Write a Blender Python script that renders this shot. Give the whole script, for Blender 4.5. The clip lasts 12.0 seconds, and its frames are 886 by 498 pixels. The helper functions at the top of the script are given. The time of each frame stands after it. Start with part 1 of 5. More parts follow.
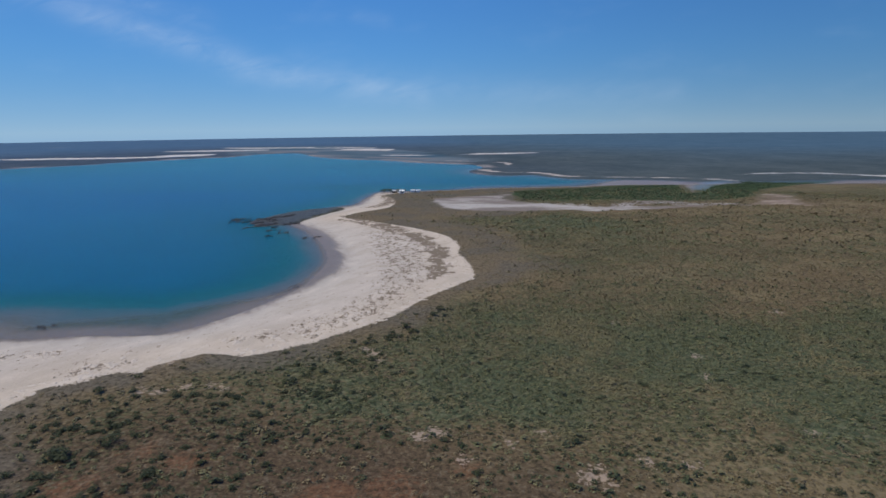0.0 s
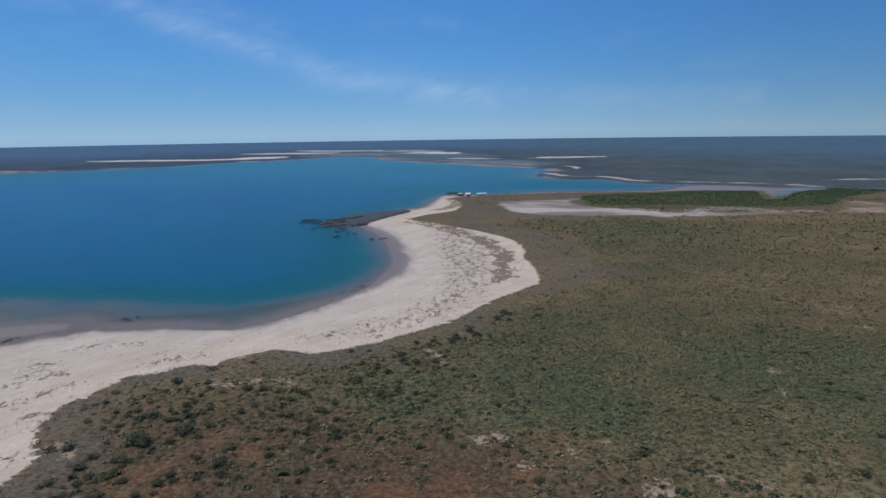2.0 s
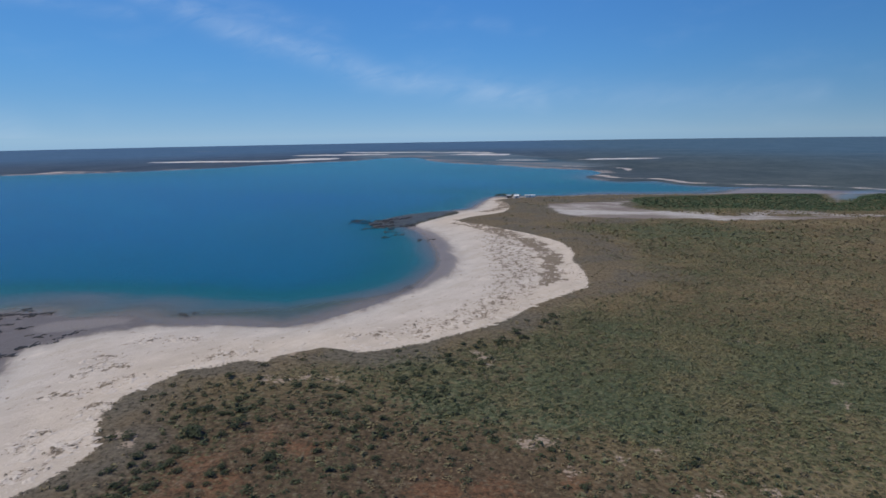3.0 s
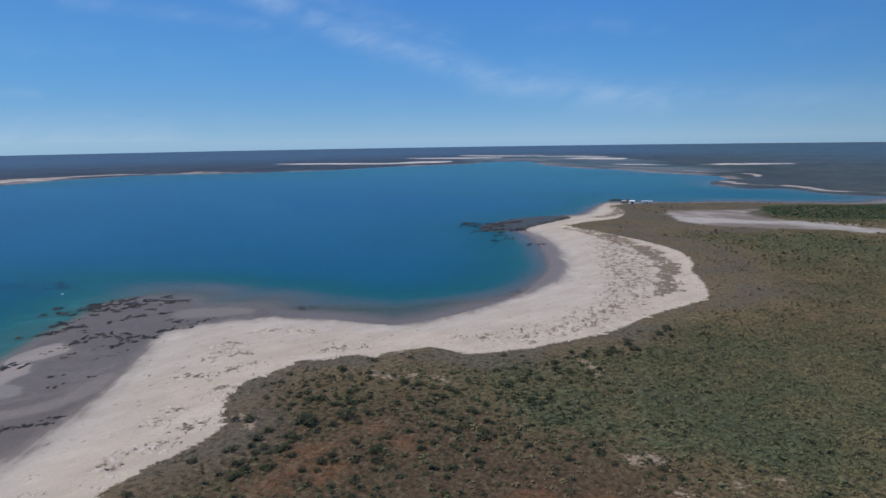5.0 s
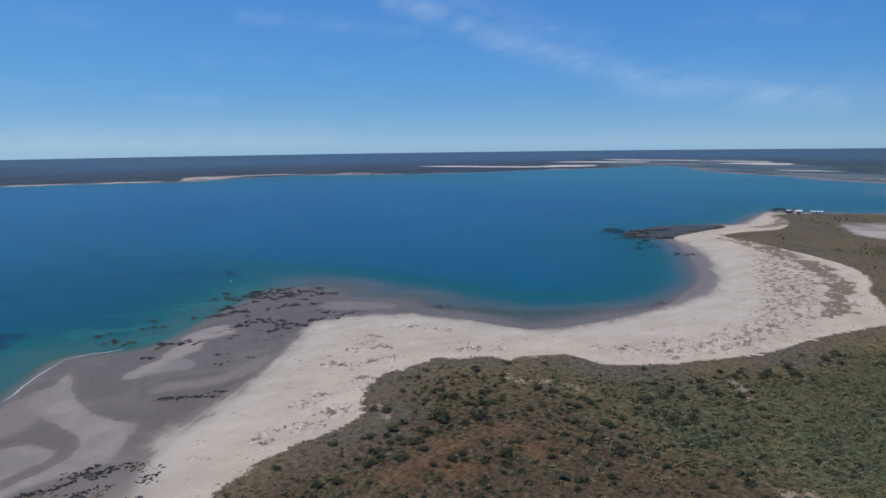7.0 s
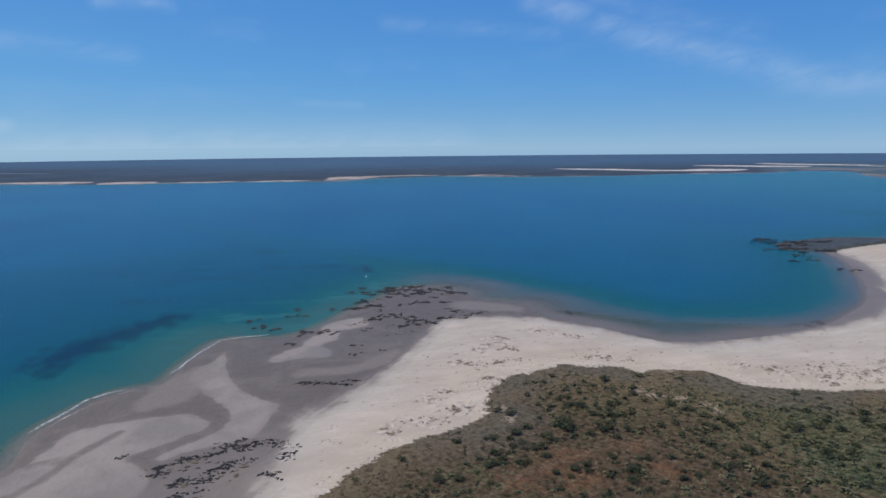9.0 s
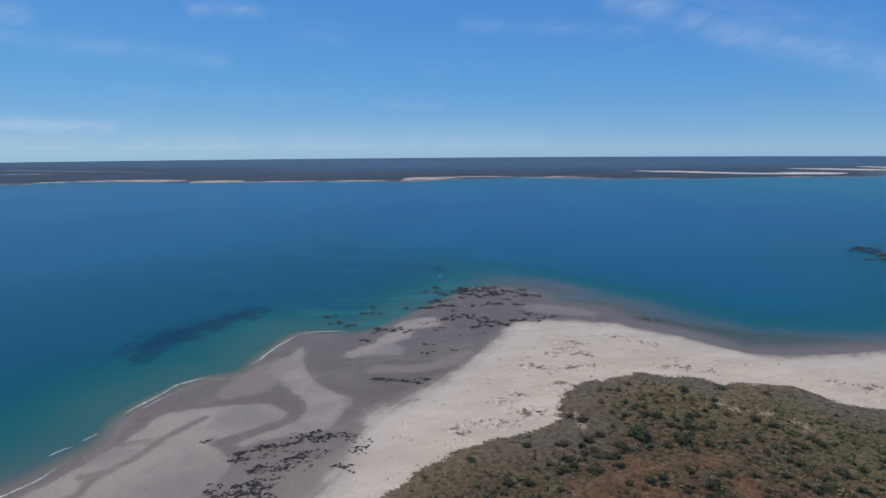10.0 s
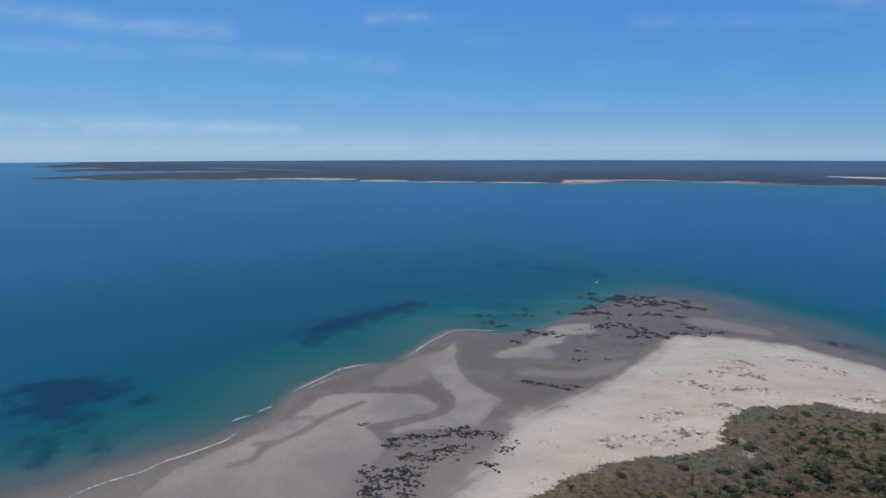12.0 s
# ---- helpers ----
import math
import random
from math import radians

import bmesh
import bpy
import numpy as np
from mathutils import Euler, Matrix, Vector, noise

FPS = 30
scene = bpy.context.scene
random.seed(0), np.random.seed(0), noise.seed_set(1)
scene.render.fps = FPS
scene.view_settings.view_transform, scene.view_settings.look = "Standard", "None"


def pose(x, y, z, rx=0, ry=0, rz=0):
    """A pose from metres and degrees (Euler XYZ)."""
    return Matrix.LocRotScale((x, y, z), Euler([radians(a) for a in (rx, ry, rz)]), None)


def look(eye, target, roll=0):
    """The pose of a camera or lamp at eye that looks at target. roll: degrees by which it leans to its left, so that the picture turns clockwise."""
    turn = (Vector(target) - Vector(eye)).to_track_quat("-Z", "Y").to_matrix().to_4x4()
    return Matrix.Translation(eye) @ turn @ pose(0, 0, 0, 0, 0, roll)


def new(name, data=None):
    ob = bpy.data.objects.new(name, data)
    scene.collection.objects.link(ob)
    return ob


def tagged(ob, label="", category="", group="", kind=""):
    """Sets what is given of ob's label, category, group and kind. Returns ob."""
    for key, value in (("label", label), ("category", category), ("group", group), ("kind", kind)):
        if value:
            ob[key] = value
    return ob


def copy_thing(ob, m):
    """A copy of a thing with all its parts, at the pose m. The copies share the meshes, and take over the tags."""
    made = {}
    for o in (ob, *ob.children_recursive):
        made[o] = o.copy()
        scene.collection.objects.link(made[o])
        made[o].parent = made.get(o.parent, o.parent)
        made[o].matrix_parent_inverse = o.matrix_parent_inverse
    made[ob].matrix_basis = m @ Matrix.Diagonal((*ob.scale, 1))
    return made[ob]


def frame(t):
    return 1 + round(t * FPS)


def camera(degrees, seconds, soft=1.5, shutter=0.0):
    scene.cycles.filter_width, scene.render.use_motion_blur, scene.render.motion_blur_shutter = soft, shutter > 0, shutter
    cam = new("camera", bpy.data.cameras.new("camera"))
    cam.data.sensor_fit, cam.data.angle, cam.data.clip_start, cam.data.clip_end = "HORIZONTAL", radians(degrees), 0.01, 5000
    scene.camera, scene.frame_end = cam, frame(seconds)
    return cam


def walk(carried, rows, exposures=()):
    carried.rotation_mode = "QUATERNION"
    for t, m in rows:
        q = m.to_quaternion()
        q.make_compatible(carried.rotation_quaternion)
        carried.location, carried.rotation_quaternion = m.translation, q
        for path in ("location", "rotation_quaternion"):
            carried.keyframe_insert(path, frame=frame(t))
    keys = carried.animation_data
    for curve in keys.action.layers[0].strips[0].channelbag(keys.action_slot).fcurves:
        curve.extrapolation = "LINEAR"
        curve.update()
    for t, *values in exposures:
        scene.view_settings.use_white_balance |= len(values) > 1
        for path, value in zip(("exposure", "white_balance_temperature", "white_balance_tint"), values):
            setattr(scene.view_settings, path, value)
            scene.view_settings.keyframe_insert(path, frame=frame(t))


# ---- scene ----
# A drone hovering 60 m over a sandy point, turning slowly to its left.
EYE = (0.0, 0.0, 60.0)
cam = camera(71.30, 12.0, soft=1.57)
TURN = [  # seconds, yaw, pitch below level, lean
    (0, 0.00, -11.10, 0.75),
    (0.5, 1.38, -11.00, 0.76),
    (1, 2.90, -10.90, 0.72),
    (1.5, 4.46, -10.83, 0.81),
    (2, 6.12, -10.72, 0.79),
    (2.5, 8.14, -10.64, 0.86),
    (3, 10.59, -10.52, 0.92),
    (5, 20.87, -10.05, 0.89),
    (5.5, 24.01, -9.93, 0.85),
    (6, 27.35, -9.80, 0.84),
    (6.5, 30.66, -9.70, 0.80),
    (7, 33.86, -9.58, 0.76),
    (9, 46.08, -9.25, 0.59),
    (9.5, 49.43, -9.18, 0.49),
    (10, 53.05, -9.10, 0.42),
    (10.5, 56.63, -9.02, 0.39),
    (11, 60.24, -8.97, 0.26),
    (11.5, 63.80, -8.91, 0.24),
    (12, 67.60, -8.88, 0.11),
]
walk(cam, [(t, pose(*EYE, 90 + pitch, lean, yaw)) for t, yaw, pitch, lean in TURN])

# ---- world and sun ----
SUN_ELEVATION, SUN_AZIMUTH = 60.0, 252.0      # azimuth clockwise from +y
world = bpy.data.worlds.new("world")
scene.world = world
world.use_nodes = True
wn = world.node_tree.nodes
sky = wn.new("ShaderNodeTexSky")
sky.sky_type, sky.sun_disc = "NISHITA", False
sky.sun_elevation, sky.sun_rotation = radians(SUN_ELEVATION), radians(SUN_AZIMUTH)
sky.air_density, sky.dust_density, sky.ozone_density, sky.altitude = 0.4, 0.0, 2.0, 60
wn["Background"].inputs["Strength"].default_value = 0.15
# clear dry air: the sky pales towards the horizon less than the model's, and stays blue
split, join = wn.new("ShaderNodeSeparateColor"), wn.new("ShaderNodeCombineColor")
world.node_tree.links.new(sky.outputs[0], split.inputs[0])
for k, (gain, power) in enumerate(((0.440, 0.76), (1.135, 0.525), (3.0, 0.20))):
    bend, scale = wn.new("ShaderNodeMath"), wn.new("ShaderNodeMath")
    bend.operation, scale.operation = "POWER", "MULTIPLY"
    bend.inputs[1].default_value, scale.inputs[1].default_value = power, gain
    world.node_tree.links.new(split.outputs[k], bend.inputs[0])
    world.node_tree.links.new(bend.outputs[0], scale.inputs[0])
    world.node_tree.links.new(scale.outputs[0], join.inputs[k])
# the sky deepens away from the sun, and a dry greyish haze lies along the horizon
sky_way = wn.new("ShaderNodeTexCoord").outputs["Generated"]
sunward = wn.new("ShaderNodeVectorMath")
sunward.operation = "DOT_PRODUCT"
sunward.inputs[1].default_value = (math.sin(radians(SUN_AZIMUTH)), math.cos(radians(SUN_AZIMUTH)), 0)
deepen, low_air, height_of = wn.new("ShaderNodeMapRange"), wn.new("ShaderNodeMapRange"), wn.new("ShaderNodeSeparateXYZ")
deepen.interpolation_type = low_air.interpolation_type = "SMOOTHSTEP"
for node, values in ((deepen, (-1.0, -0.1, 0.70, 1.05)), (low_air, (0.0, 0.13, 1.0, 0.0))):
    for k, v in enumerate(values):
        node.inputs[k + 1].default_value = v
hazy, toned = wn.new("ShaderNodeMix"), wn.new("ShaderNodeVectorMath")
hazy.data_type, hazy.blend_type, toned.operation = "RGBA", "MULTIPLY", "SCALE"
hazy.inputs[7].default_value = (1.12, 0.92, 0.90, 1)
for source, socket in (
        (sky_way, sunward.inputs[0]), (sunward.outputs["Value"], deepen.inputs[0]), (sky_way, height_of.inputs[0]), (height_of.outputs[2], low_air.inputs[0]),
        (low_air.outputs[0], hazy.inputs[0]), (join.outputs[0], hazy.inputs[6]), (hazy.outputs[2], toned.inputs[0]), (deepen.outputs[0], toned.inputs["Scale"]),
        (toned.outputs[0], wn["Background"].inputs["Color"])):
    world.node_tree.links.new(source, socket)

sun_data = bpy.data.lights.new("sun", "SUN")
sun_data.energy, sun_data.angle, sun_data.color = 3.2, radians(0.53), (1.0, 0.88, 0.64)
sun = new("sun", sun_data)
se, sa = radians(SUN_ELEVATION), radians(SUN_AZIMUTH)
sun_way = Vector((math.sin(sa) * math.cos(se), math.cos(sa) * math.cos(se), math.sin(se)))
sun.matrix_world = look(sun_way * 300, (0, 0, 0))
scene.view_settings.exposure = 0.05


# ---- node helpers ----
class Graph:
    """A node material with short ways to add nodes."""

    def __init__(self, name):
        self.mat = bpy.data.materials.new(name)
        self.mat.use_nodes = True
        self.tree = self.mat.node_tree
        self.bsdf = self.tree.nodes["Principled BSDF"]
        self.out = self.tree.nodes["Material Output"]
        self.place = self.node("ShaderNodeTexCoord").outputs["Object"]

    def node(self, kind):
        return self.tree.nodes.new(kind)

    def put(self, value, socket):
        if isinstance(value, bpy.types.NodeSocket):
            self.tree.links.new(value, socket)
        elif isinstance(value, tuple) and len(value) == 3 and socket.type == "RGBA":
            socket.default_value = (*value, 1)
        else:
            socket.default_value = value

    def math(self, op, a, b=0.0, clamp=False):
        n = self.node("ShaderNodeMath")
        n.operation, n.use_clamp = op, clamp
        self.put(a, n.inputs[0])
        self.put(b, n.inputs[1])
        return n.outputs[0]

    def noise(self, scale, detail=4.0, rough=0.55, at=None, stretch=None, turn=0.0, distort=0.0):
        n = self.node("ShaderNodeTexNoise")
        n.inputs["Scale"].default_value = scale
        n.inputs["Detail"].default_value = detail
        n.inputs["Roughness"].default_value = rough
        n.inputs["Distortion"].default_value = distort
        source = at or self.place
        if stretch:
            m = self.node("ShaderNodeMapping")
            m.vector_type = "TEXTURE"
            m.inputs["Scale"].default_value = [1 / k for k in stretch]
            m.inputs["Rotation"].default_value = (0, 0, radians(turn))
            self.put(source, m.inputs["Vector"])
            source = m.outputs[0]
        self.put(source, n.inputs["Vector"])
        return n.outputs["Fac"]

    def cells(self, scale):
        """Distance from the middle of rounded cells, and a random shade for each."""
        n = self.node("ShaderNodeTexVoronoi")
        n.inputs["Scale"].default_value = scale
        self.put(self.place, n.inputs["Vector"])
        return n.outputs["Distance"], n.outputs["Color"]

    def band(self, value, low, high, to_low=0.0, to_high=1.0):
        n = self.node("ShaderNodeMapRange")
        n.interpolation_type = "SMOOTHSTEP"
        for k, v in enumerate((value, low, high, to_low, to_high)):
            self.put(v, n.inputs[k])
        return n.outputs[0]

    def mix(self, factor, a, b):
        n = self.node("ShaderNodeMix")
        n.data_type = "RGBA"
        self.put(factor, n.inputs[0])
        self.put(a, n.inputs[6])
        self.put(b, n.inputs[7])
        return n.outputs[2]

    def ramp(self, value, stops):
        n = self.node("ShaderNodeValToRGB")
        e = n.color_ramp.elements
        while len(e) < len(stops):
            e.new(0.5)
        for k, (p, c) in enumerate(stops):
            e[k].position, e[k].color = p, (*c, 1)
        self.put(value, n.inputs[0])
        return n.outputs[0]

    def attr(self, name):
        n = self.node("ShaderNodeAttribute")
        n.attribute_name = name
        return n.outputs["Fac"]

    def bump(self, height, strength, distance):
        n = self.node("ShaderNodeBump")
        n.inputs["Strength"].default_value = strength
        n.inputs["Distance"].default_value = distance
        self.put(height, n.inputs["Height"])
        return n.outputs[0]

    def done(self, color, rough=0.9, normal=None, spec=0.3):
        self.put(color, self.bsdf.inputs["Base Color"])
        self.put(rough, self.bsdf.inputs["Roughness"])
        self.put(spec, self.bsdf.inputs["Specular IOR Level"])
        if normal is not None:
            self.put(normal, self.bsdf.inputs["Normal"])
        return self.mat


# ---- materials ----
def ground_material():
    g = Graph("ground_cover")
    n_fine = g.noise(1.1, 5, 0.65)
    n_mid = g.noise(0.22, 5, 0.6)
    n_big = g.noise(0.03, 5, 0.55)
    n_huge = g.noise(0.008, 4, 0.5)
    wob = g.math("SUBTRACT", n_mid, 0.5)
    ragged = g.math("SUBTRACT", n_fine, 0.5)

    def edge(name, soft, wobble=3.0, shift=0.0, rag=0.0, wide=0.0):
        d = g.math("ADD", g.attr(name), g.math("MULTIPLY", wob, wobble))
        if wide:
            d = g.math("ADD", d, g.math("MULTIPLY", g.math("SUBTRACT", n_big, 0.5), wide))
        if rag:
            d = g.math("ADD", d, g.math("MULTIPLY", ragged, rag))
        return g.band(d, shift - soft, shift + soft)

    # scrub floor: red and brown soil under olive growth
    soil = g.mix(g.band(n_big, 0.42, 0.62), (0.131, 0.100, 0.058), (0.178, 0.145, 0.083))
    soil = g.mix(g.math("MULTIPLY", edge("loam", 22, 8, 0, 0, 40), 0.9), soil, g.mix(n_mid, (0.062, 0.043, 0.030), (0.094, 0.067, 0.045)))
    soil = g.mix(g.math("MULTIPLY", edge("red", 3, 16, 2.5, 20), 0.50), soil, (0.190, 0.088, 0.048))
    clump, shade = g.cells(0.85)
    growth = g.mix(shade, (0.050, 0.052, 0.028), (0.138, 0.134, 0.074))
    patchy = g.math("ADD", g.attr("green"), g.math("ADD", g.math("MULTIPLY", g.math("SUBTRACT", g.noise(0.045, 5, 0.65), 0.5), 4.0), g.math("MULTIPLY", wob, 2.0)))
    growth = g.mix(g.math("MULTIPLY", g.band(patchy, 0.15, -0.75), 0.75), growth, g.mix(shade, (0.112, 0.082, 0.046), (0.215, 0.160, 0.090)))
    growth = g.mix(g.math("MULTIPLY", g.band(patchy, 0.55, 1.35), 0.70), growth, g.mix(shade, (0.040, 0.062, 0.037), (0.098, 0.124, 0.072)))
    cover = g.math("ADD", g.math("MULTIPLY", g.attr("green"), 0.45), g.math("MULTIPLY", ragged, 1.2))
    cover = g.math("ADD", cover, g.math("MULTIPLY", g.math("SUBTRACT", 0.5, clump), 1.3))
    cover = g.math("SUBTRACT", cover, g.math("MULTIPLY", edge("loam", 14, 8, -4, 0, 30), 0.55))
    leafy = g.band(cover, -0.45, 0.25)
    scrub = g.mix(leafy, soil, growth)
    belt = g.math("ADD", g.attr("belt"), g.math("MULTIPLY", g.math("SUBTRACT", n_big, 0.5), 26.0))
    scrub = g.mix(g.math("MULTIPLY", g.band(belt, 18.0, 4.0), 0.85), scrub, g.mix(g.band(n_big, 0.44, 0.58), g.mix(n_fine, (0.088, 0.078, 0.062), (0.146, 0.131, 0.106)), g.mix(n_fine, (0.110, 0.085, 0.057), (0.172, 0.138, 0.095))))
    scrub = g.mix(g.math("MULTIPLY", g.band(g.math("ADD", g.attr("track"), ragged), -0.9, 0.3), 0.6), scrub, (0.20, 0.15, 0.105))
    grain = g.math("ADD", g.math("MULTIPLY", g.noise(0.75, 2, 0.5), 0.55), g.math("MULTIPLY", g.noise(2.1, 3, 0.6), 0.45))
    scrub = g.mix(g.band(grain, 0.50, 0.40), scrub, g.mix(0.55, scrub, (0.022, 0.021, 0.014)))
    scrub = g.mix(g.math("MULTIPLY", g.band(grain, 0.53, 0.62), 0.45), scrub, (0.19, 0.165, 0.115))
    pale = g.mix(n_fine, (0.25, 0.195, 0.148), (0.38, 0.305, 0.242))
    scrub = g.mix(g.math("MULTIPLY", edge("bare", 0.6, 8, 0, 11), 0.85), scrub, pale)
    # dry beach
    sand = g.mix(n_big, (0.445, 0.400, 0.352), (0.515, 0.464, 0.412))
    sand = g.mix(g.math("MULTIPLY", g.band(n_fine, 0.5, 0.8), 0.35), sand, (0.40, 0.348, 0.275))
    sand = g.mix(g.math("MULTIPLY", g.band(g.attr("veg"), -30.0, -4.0), 0.55), sand, g.mix(n_mid, (0.47, 0.388, 0.300), (0.54, 0.455, 0.358)))
    sand = g.mix(g.math("MULTIPLY", g.band(g.attr("veg"), -9.0, -0.5), g.band(n_fine, 0.50, 0.62, 0.0, 0.7)), sand, (0.60, 0.545, 0.475))
    sand = g.mix(g.math("MULTIPLY", g.band(g.attr("dry"), 16.0, 1.0), 0.5), sand, g.mix(n_mid, (0.400, 0.376, 0.350), (0.470, 0.445, 0.415)))
    blown = g.noise(0.11, 6, 0.72, stretch=(1.0, 0.4, 1.0), turn=-30)
    sand = g.mix(g.math("MULTIPLY", g.band(blown, 0.54, 0.40), 0.45), sand, (0.385, 0.335, 0.282))
    sand = g.mix(g.math("MULTIPLY", g.band(blown, 0.54, 0.66), 0.5), sand, (0.585, 0.525, 0.455))
    drift = g.noise(0.5, 6, 0.75, stretch=(1.0, 0.6, 1.0), turn=8)
    litter = g.math("MULTIPLY", g.band(g.math("ADD", drift, g.math("MULTIPLY", g.attr("litter"), 0.22)), 0.60, 0.68), 0.92)
    sand = g.mix(litter, sand, g.mix(n_fine, (0.125, 0.099, 0.072), (0.200, 0.162, 0.122)))
    # tidal flats
    ripple = g.noise(0.5, 4, 0.6, stretch=(0.35, 1.0, 1.0), turn=25)
    mud = g.mix(n_mid, (0.112, 0.093, 0.080), (0.150, 0.126, 0.109))
    mud = g.mix(g.math("MULTIPLY", ripple, 0.35), mud, (0.19, 0.162, 0.144))
    mud = g.mix(g.math("MULTIPLY", g.band(n_big, 0.50, 0.66), 0.5), mud, (0.165, 0.142, 0.122))
    mud = g.mix(g.math("MULTIPLY", g.band(g.noise(0.06, 4, 0.6, distort=1.5), 0.50, 0.66), 0.6), mud, (0.195, 0.166, 0.146))
    mud = g.mix(g.math("MULTIPLY", g.band(n_fine, 0.46, 0.70), 0.4), mud, (0.082, 0.076, 0.072))
    bar = g.mix(n_mid, (0.272, 0.236, 0.208), (0.338, 0.296, 0.262))
    bar = g.mix(g.math("MULTIPLY", g.band(g.noise(0.05, 4, 0.55), 0.56, 0.40), 0.7), bar, (0.190, 0.174, 0.160))
    bar = g.mix(g.math("MULTIPLY", g.band(ripple, 0.52, 0.66), 0.3), bar, (0.22, 0.20, 0.185))
    heaped = g.math("ADD", g.math("MULTIPLY", edge("bar", 0.4, 3.0, 0, 0.9), 0.62), g.math("MULTIPLY", edge("bar", 3.0, 4.0), 0.38))
    flats = g.mix(heaped, mud, bar)
    flats = g.mix(g.math("MULTIPLY", edge("damp", 1.5, 5.0, 0, 2.0), 0.7), flats, (0.232, 0.200, 0.176))
    flats = g.mix(g.math("MULTIPLY", edge("tan", 2.5, 4), 0.75), flats, (0.25, 0.19, 0.15))
    flats = g.mix(g.math("MULTIPLY", edge("chan", 0.7, 1.8, -1.1), 0.8), flats, mud)
    wash = g.noise(0.16, 5, 0.6, stretch=(1.0, 0.22, 1.0), turn=26)
    dry_by = g.math("ADD", g.attr("dry"), g.math("ADD", g.math("MULTIPLY", wob, 4.0), g.math("MULTIPLY", g.math("SUBTRACT", wash, 0.5), 13.0)))
    dry = g.math("ADD", g.math("MULTIPLY", g.band(dry_by, -3.0, 0.0), 0.42), g.math("MULTIPLY", g.band(dry_by, -6.0, 5.0), 0.58))
    flats = g.mix(g.math("MULTIPLY", g.attr("bay"), 0.7), flats, g.mix(n_mid, (0.185, 0.160, 0.146), (0.235, 0.206, 0.188)))
    beach = g.mix(dry, flats, sand)
    # sea bed
    bed = g.mix(n_mid, (0.150, 0.136, 0.140), (0.195, 0.176, 0.178))
    bed = g.mix(g.math("MULTIPLY", g.band(g.math("ADD", g.attr("bank"), g.math("MULTIPLY", wob, 2.0)), -1.6, -0.2), 0.5), bed, (0.24, 0.225, 0.225))
    # further out the bed turns blue-green: light lost in the water, painted in
    bed = g.mix(g.band(g.math("ADD", g.attr("sea"), g.math("MULTIPLY", wob, 6.0)), 4.0, 18.0), bed, (0.040, 0.088, 0.104))
    color = g.mix(g.band(g.attr("sea"), -0.8, 0.8), beach, bed)
    color = g.mix(edge("veg", 0.45, 4.0, 0, 5.5, 3.0), color, scrub)
    color = g.mix(edge("shelf", 1.0, 5.0, -1.0, 3.0), color, g.mix(g.band(n_mid, 0.4, 0.6), (0.040, 0.040, 0.033), (0.090, 0.088, 0.064)))
    # salt pan, mud, mangrove flat, pale clearings
    salt = g.mix(g.band(g.noise(0.02, 5, 0.7, stretch=(0.5, 1.0, 1.0), turn=-10), 0.42, 0.60), (0.20, 0.172, 0.155), (0.40, 0.378, 0.355))
    salt = g.mix(g.math("MULTIPLY", g.band(n_mid, 0.52, 0.66), 0.4), salt, (0.19, 0.17, 0.16))
    color = g.mix(edge("salt", 3, 16, 0, 0, 34), color, salt)
    color = g.mix(edge("mud", 3, 8, 5), color, g.mix(n_big, (0.175, 0.158, 0.158), (0.235, 0.212, 0.208)))
    color = g.mix(edge("mang", 4, 14, 0, 0, 24), color, g.mix(n_big, (0.036, 0.064, 0.034), (0.060, 0.086, 0.042)))
    color = g.mix(g.math("MULTIPLY", edge("pink", 8, 30, 2, 0, 90), 0.85), color, g.mix(g.band(g.noise(0.05, 5, 0.7, stretch=(0.5, 1.0, 1.0)), 0.42, 0.60), (0.165, 0.128, 0.098), (0.36, 0.290, 0.245)))
    # country across the bay: dark low bush with pale spits, distance haze painted in
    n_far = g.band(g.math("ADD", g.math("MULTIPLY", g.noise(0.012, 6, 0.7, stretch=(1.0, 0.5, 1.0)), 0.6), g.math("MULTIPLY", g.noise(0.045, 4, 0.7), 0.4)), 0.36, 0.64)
    # aerial haze put into the base colour: bluer the further inland
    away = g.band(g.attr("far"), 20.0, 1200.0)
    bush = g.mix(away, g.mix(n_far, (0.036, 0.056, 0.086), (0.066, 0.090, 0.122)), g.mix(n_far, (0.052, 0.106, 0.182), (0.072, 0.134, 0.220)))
    hazy_plain = g.mix(away, g.mix(n_far, (0.046, 0.064, 0.070), (0.080, 0.100, 0.106)), g.mix(n_far, (0.052, 0.100, 0.148), (0.072, 0.128, 0.182)))
    bush = g.mix(g.attr("east"), bush, hazy_plain)
    bush = g.mix(g.math("MULTIPLY", g.band(g.noise(0.0045, 5, 0.7, stretch=(0.4, 1.0, 1.0), turn=-20), 0.60, 0.70), 0.30), bush, (0.17, 0.18, 0.185))
    sandy = g.math("MULTIPLY", g.band(g.noise(0.006, 4, 0.65), 0.46, 0.56), g.math("MULTIPLY", g.band(g.attr("far"), 26.0, 12.0), g.band(g.attr("east"), 0.75, 0.45)))
    bush = g.mix(g.math("MULTIPLY", sandy, 0.65), bush, (0.34, 0.30, 0.285))
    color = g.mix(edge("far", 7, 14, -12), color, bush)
    pale_flat = g.band(g.noise(0.006, 5, 0.65, stretch=(0.35, 1.0, 1.0), turn=-12), 0.42, 0.60)
    color = g.mix(g.math("MULTIPLY", edge("pale", 40, 0, 0, 0, 160), 0.8), color, g.mix(pale_flat, (0.046, 0.100, 0.145), (0.150, 0.185, 0.215)))
    color = g.mix(edge("silt", 5, 8, 0, 0, 20), color, (0.21, 0.195, 0.20))
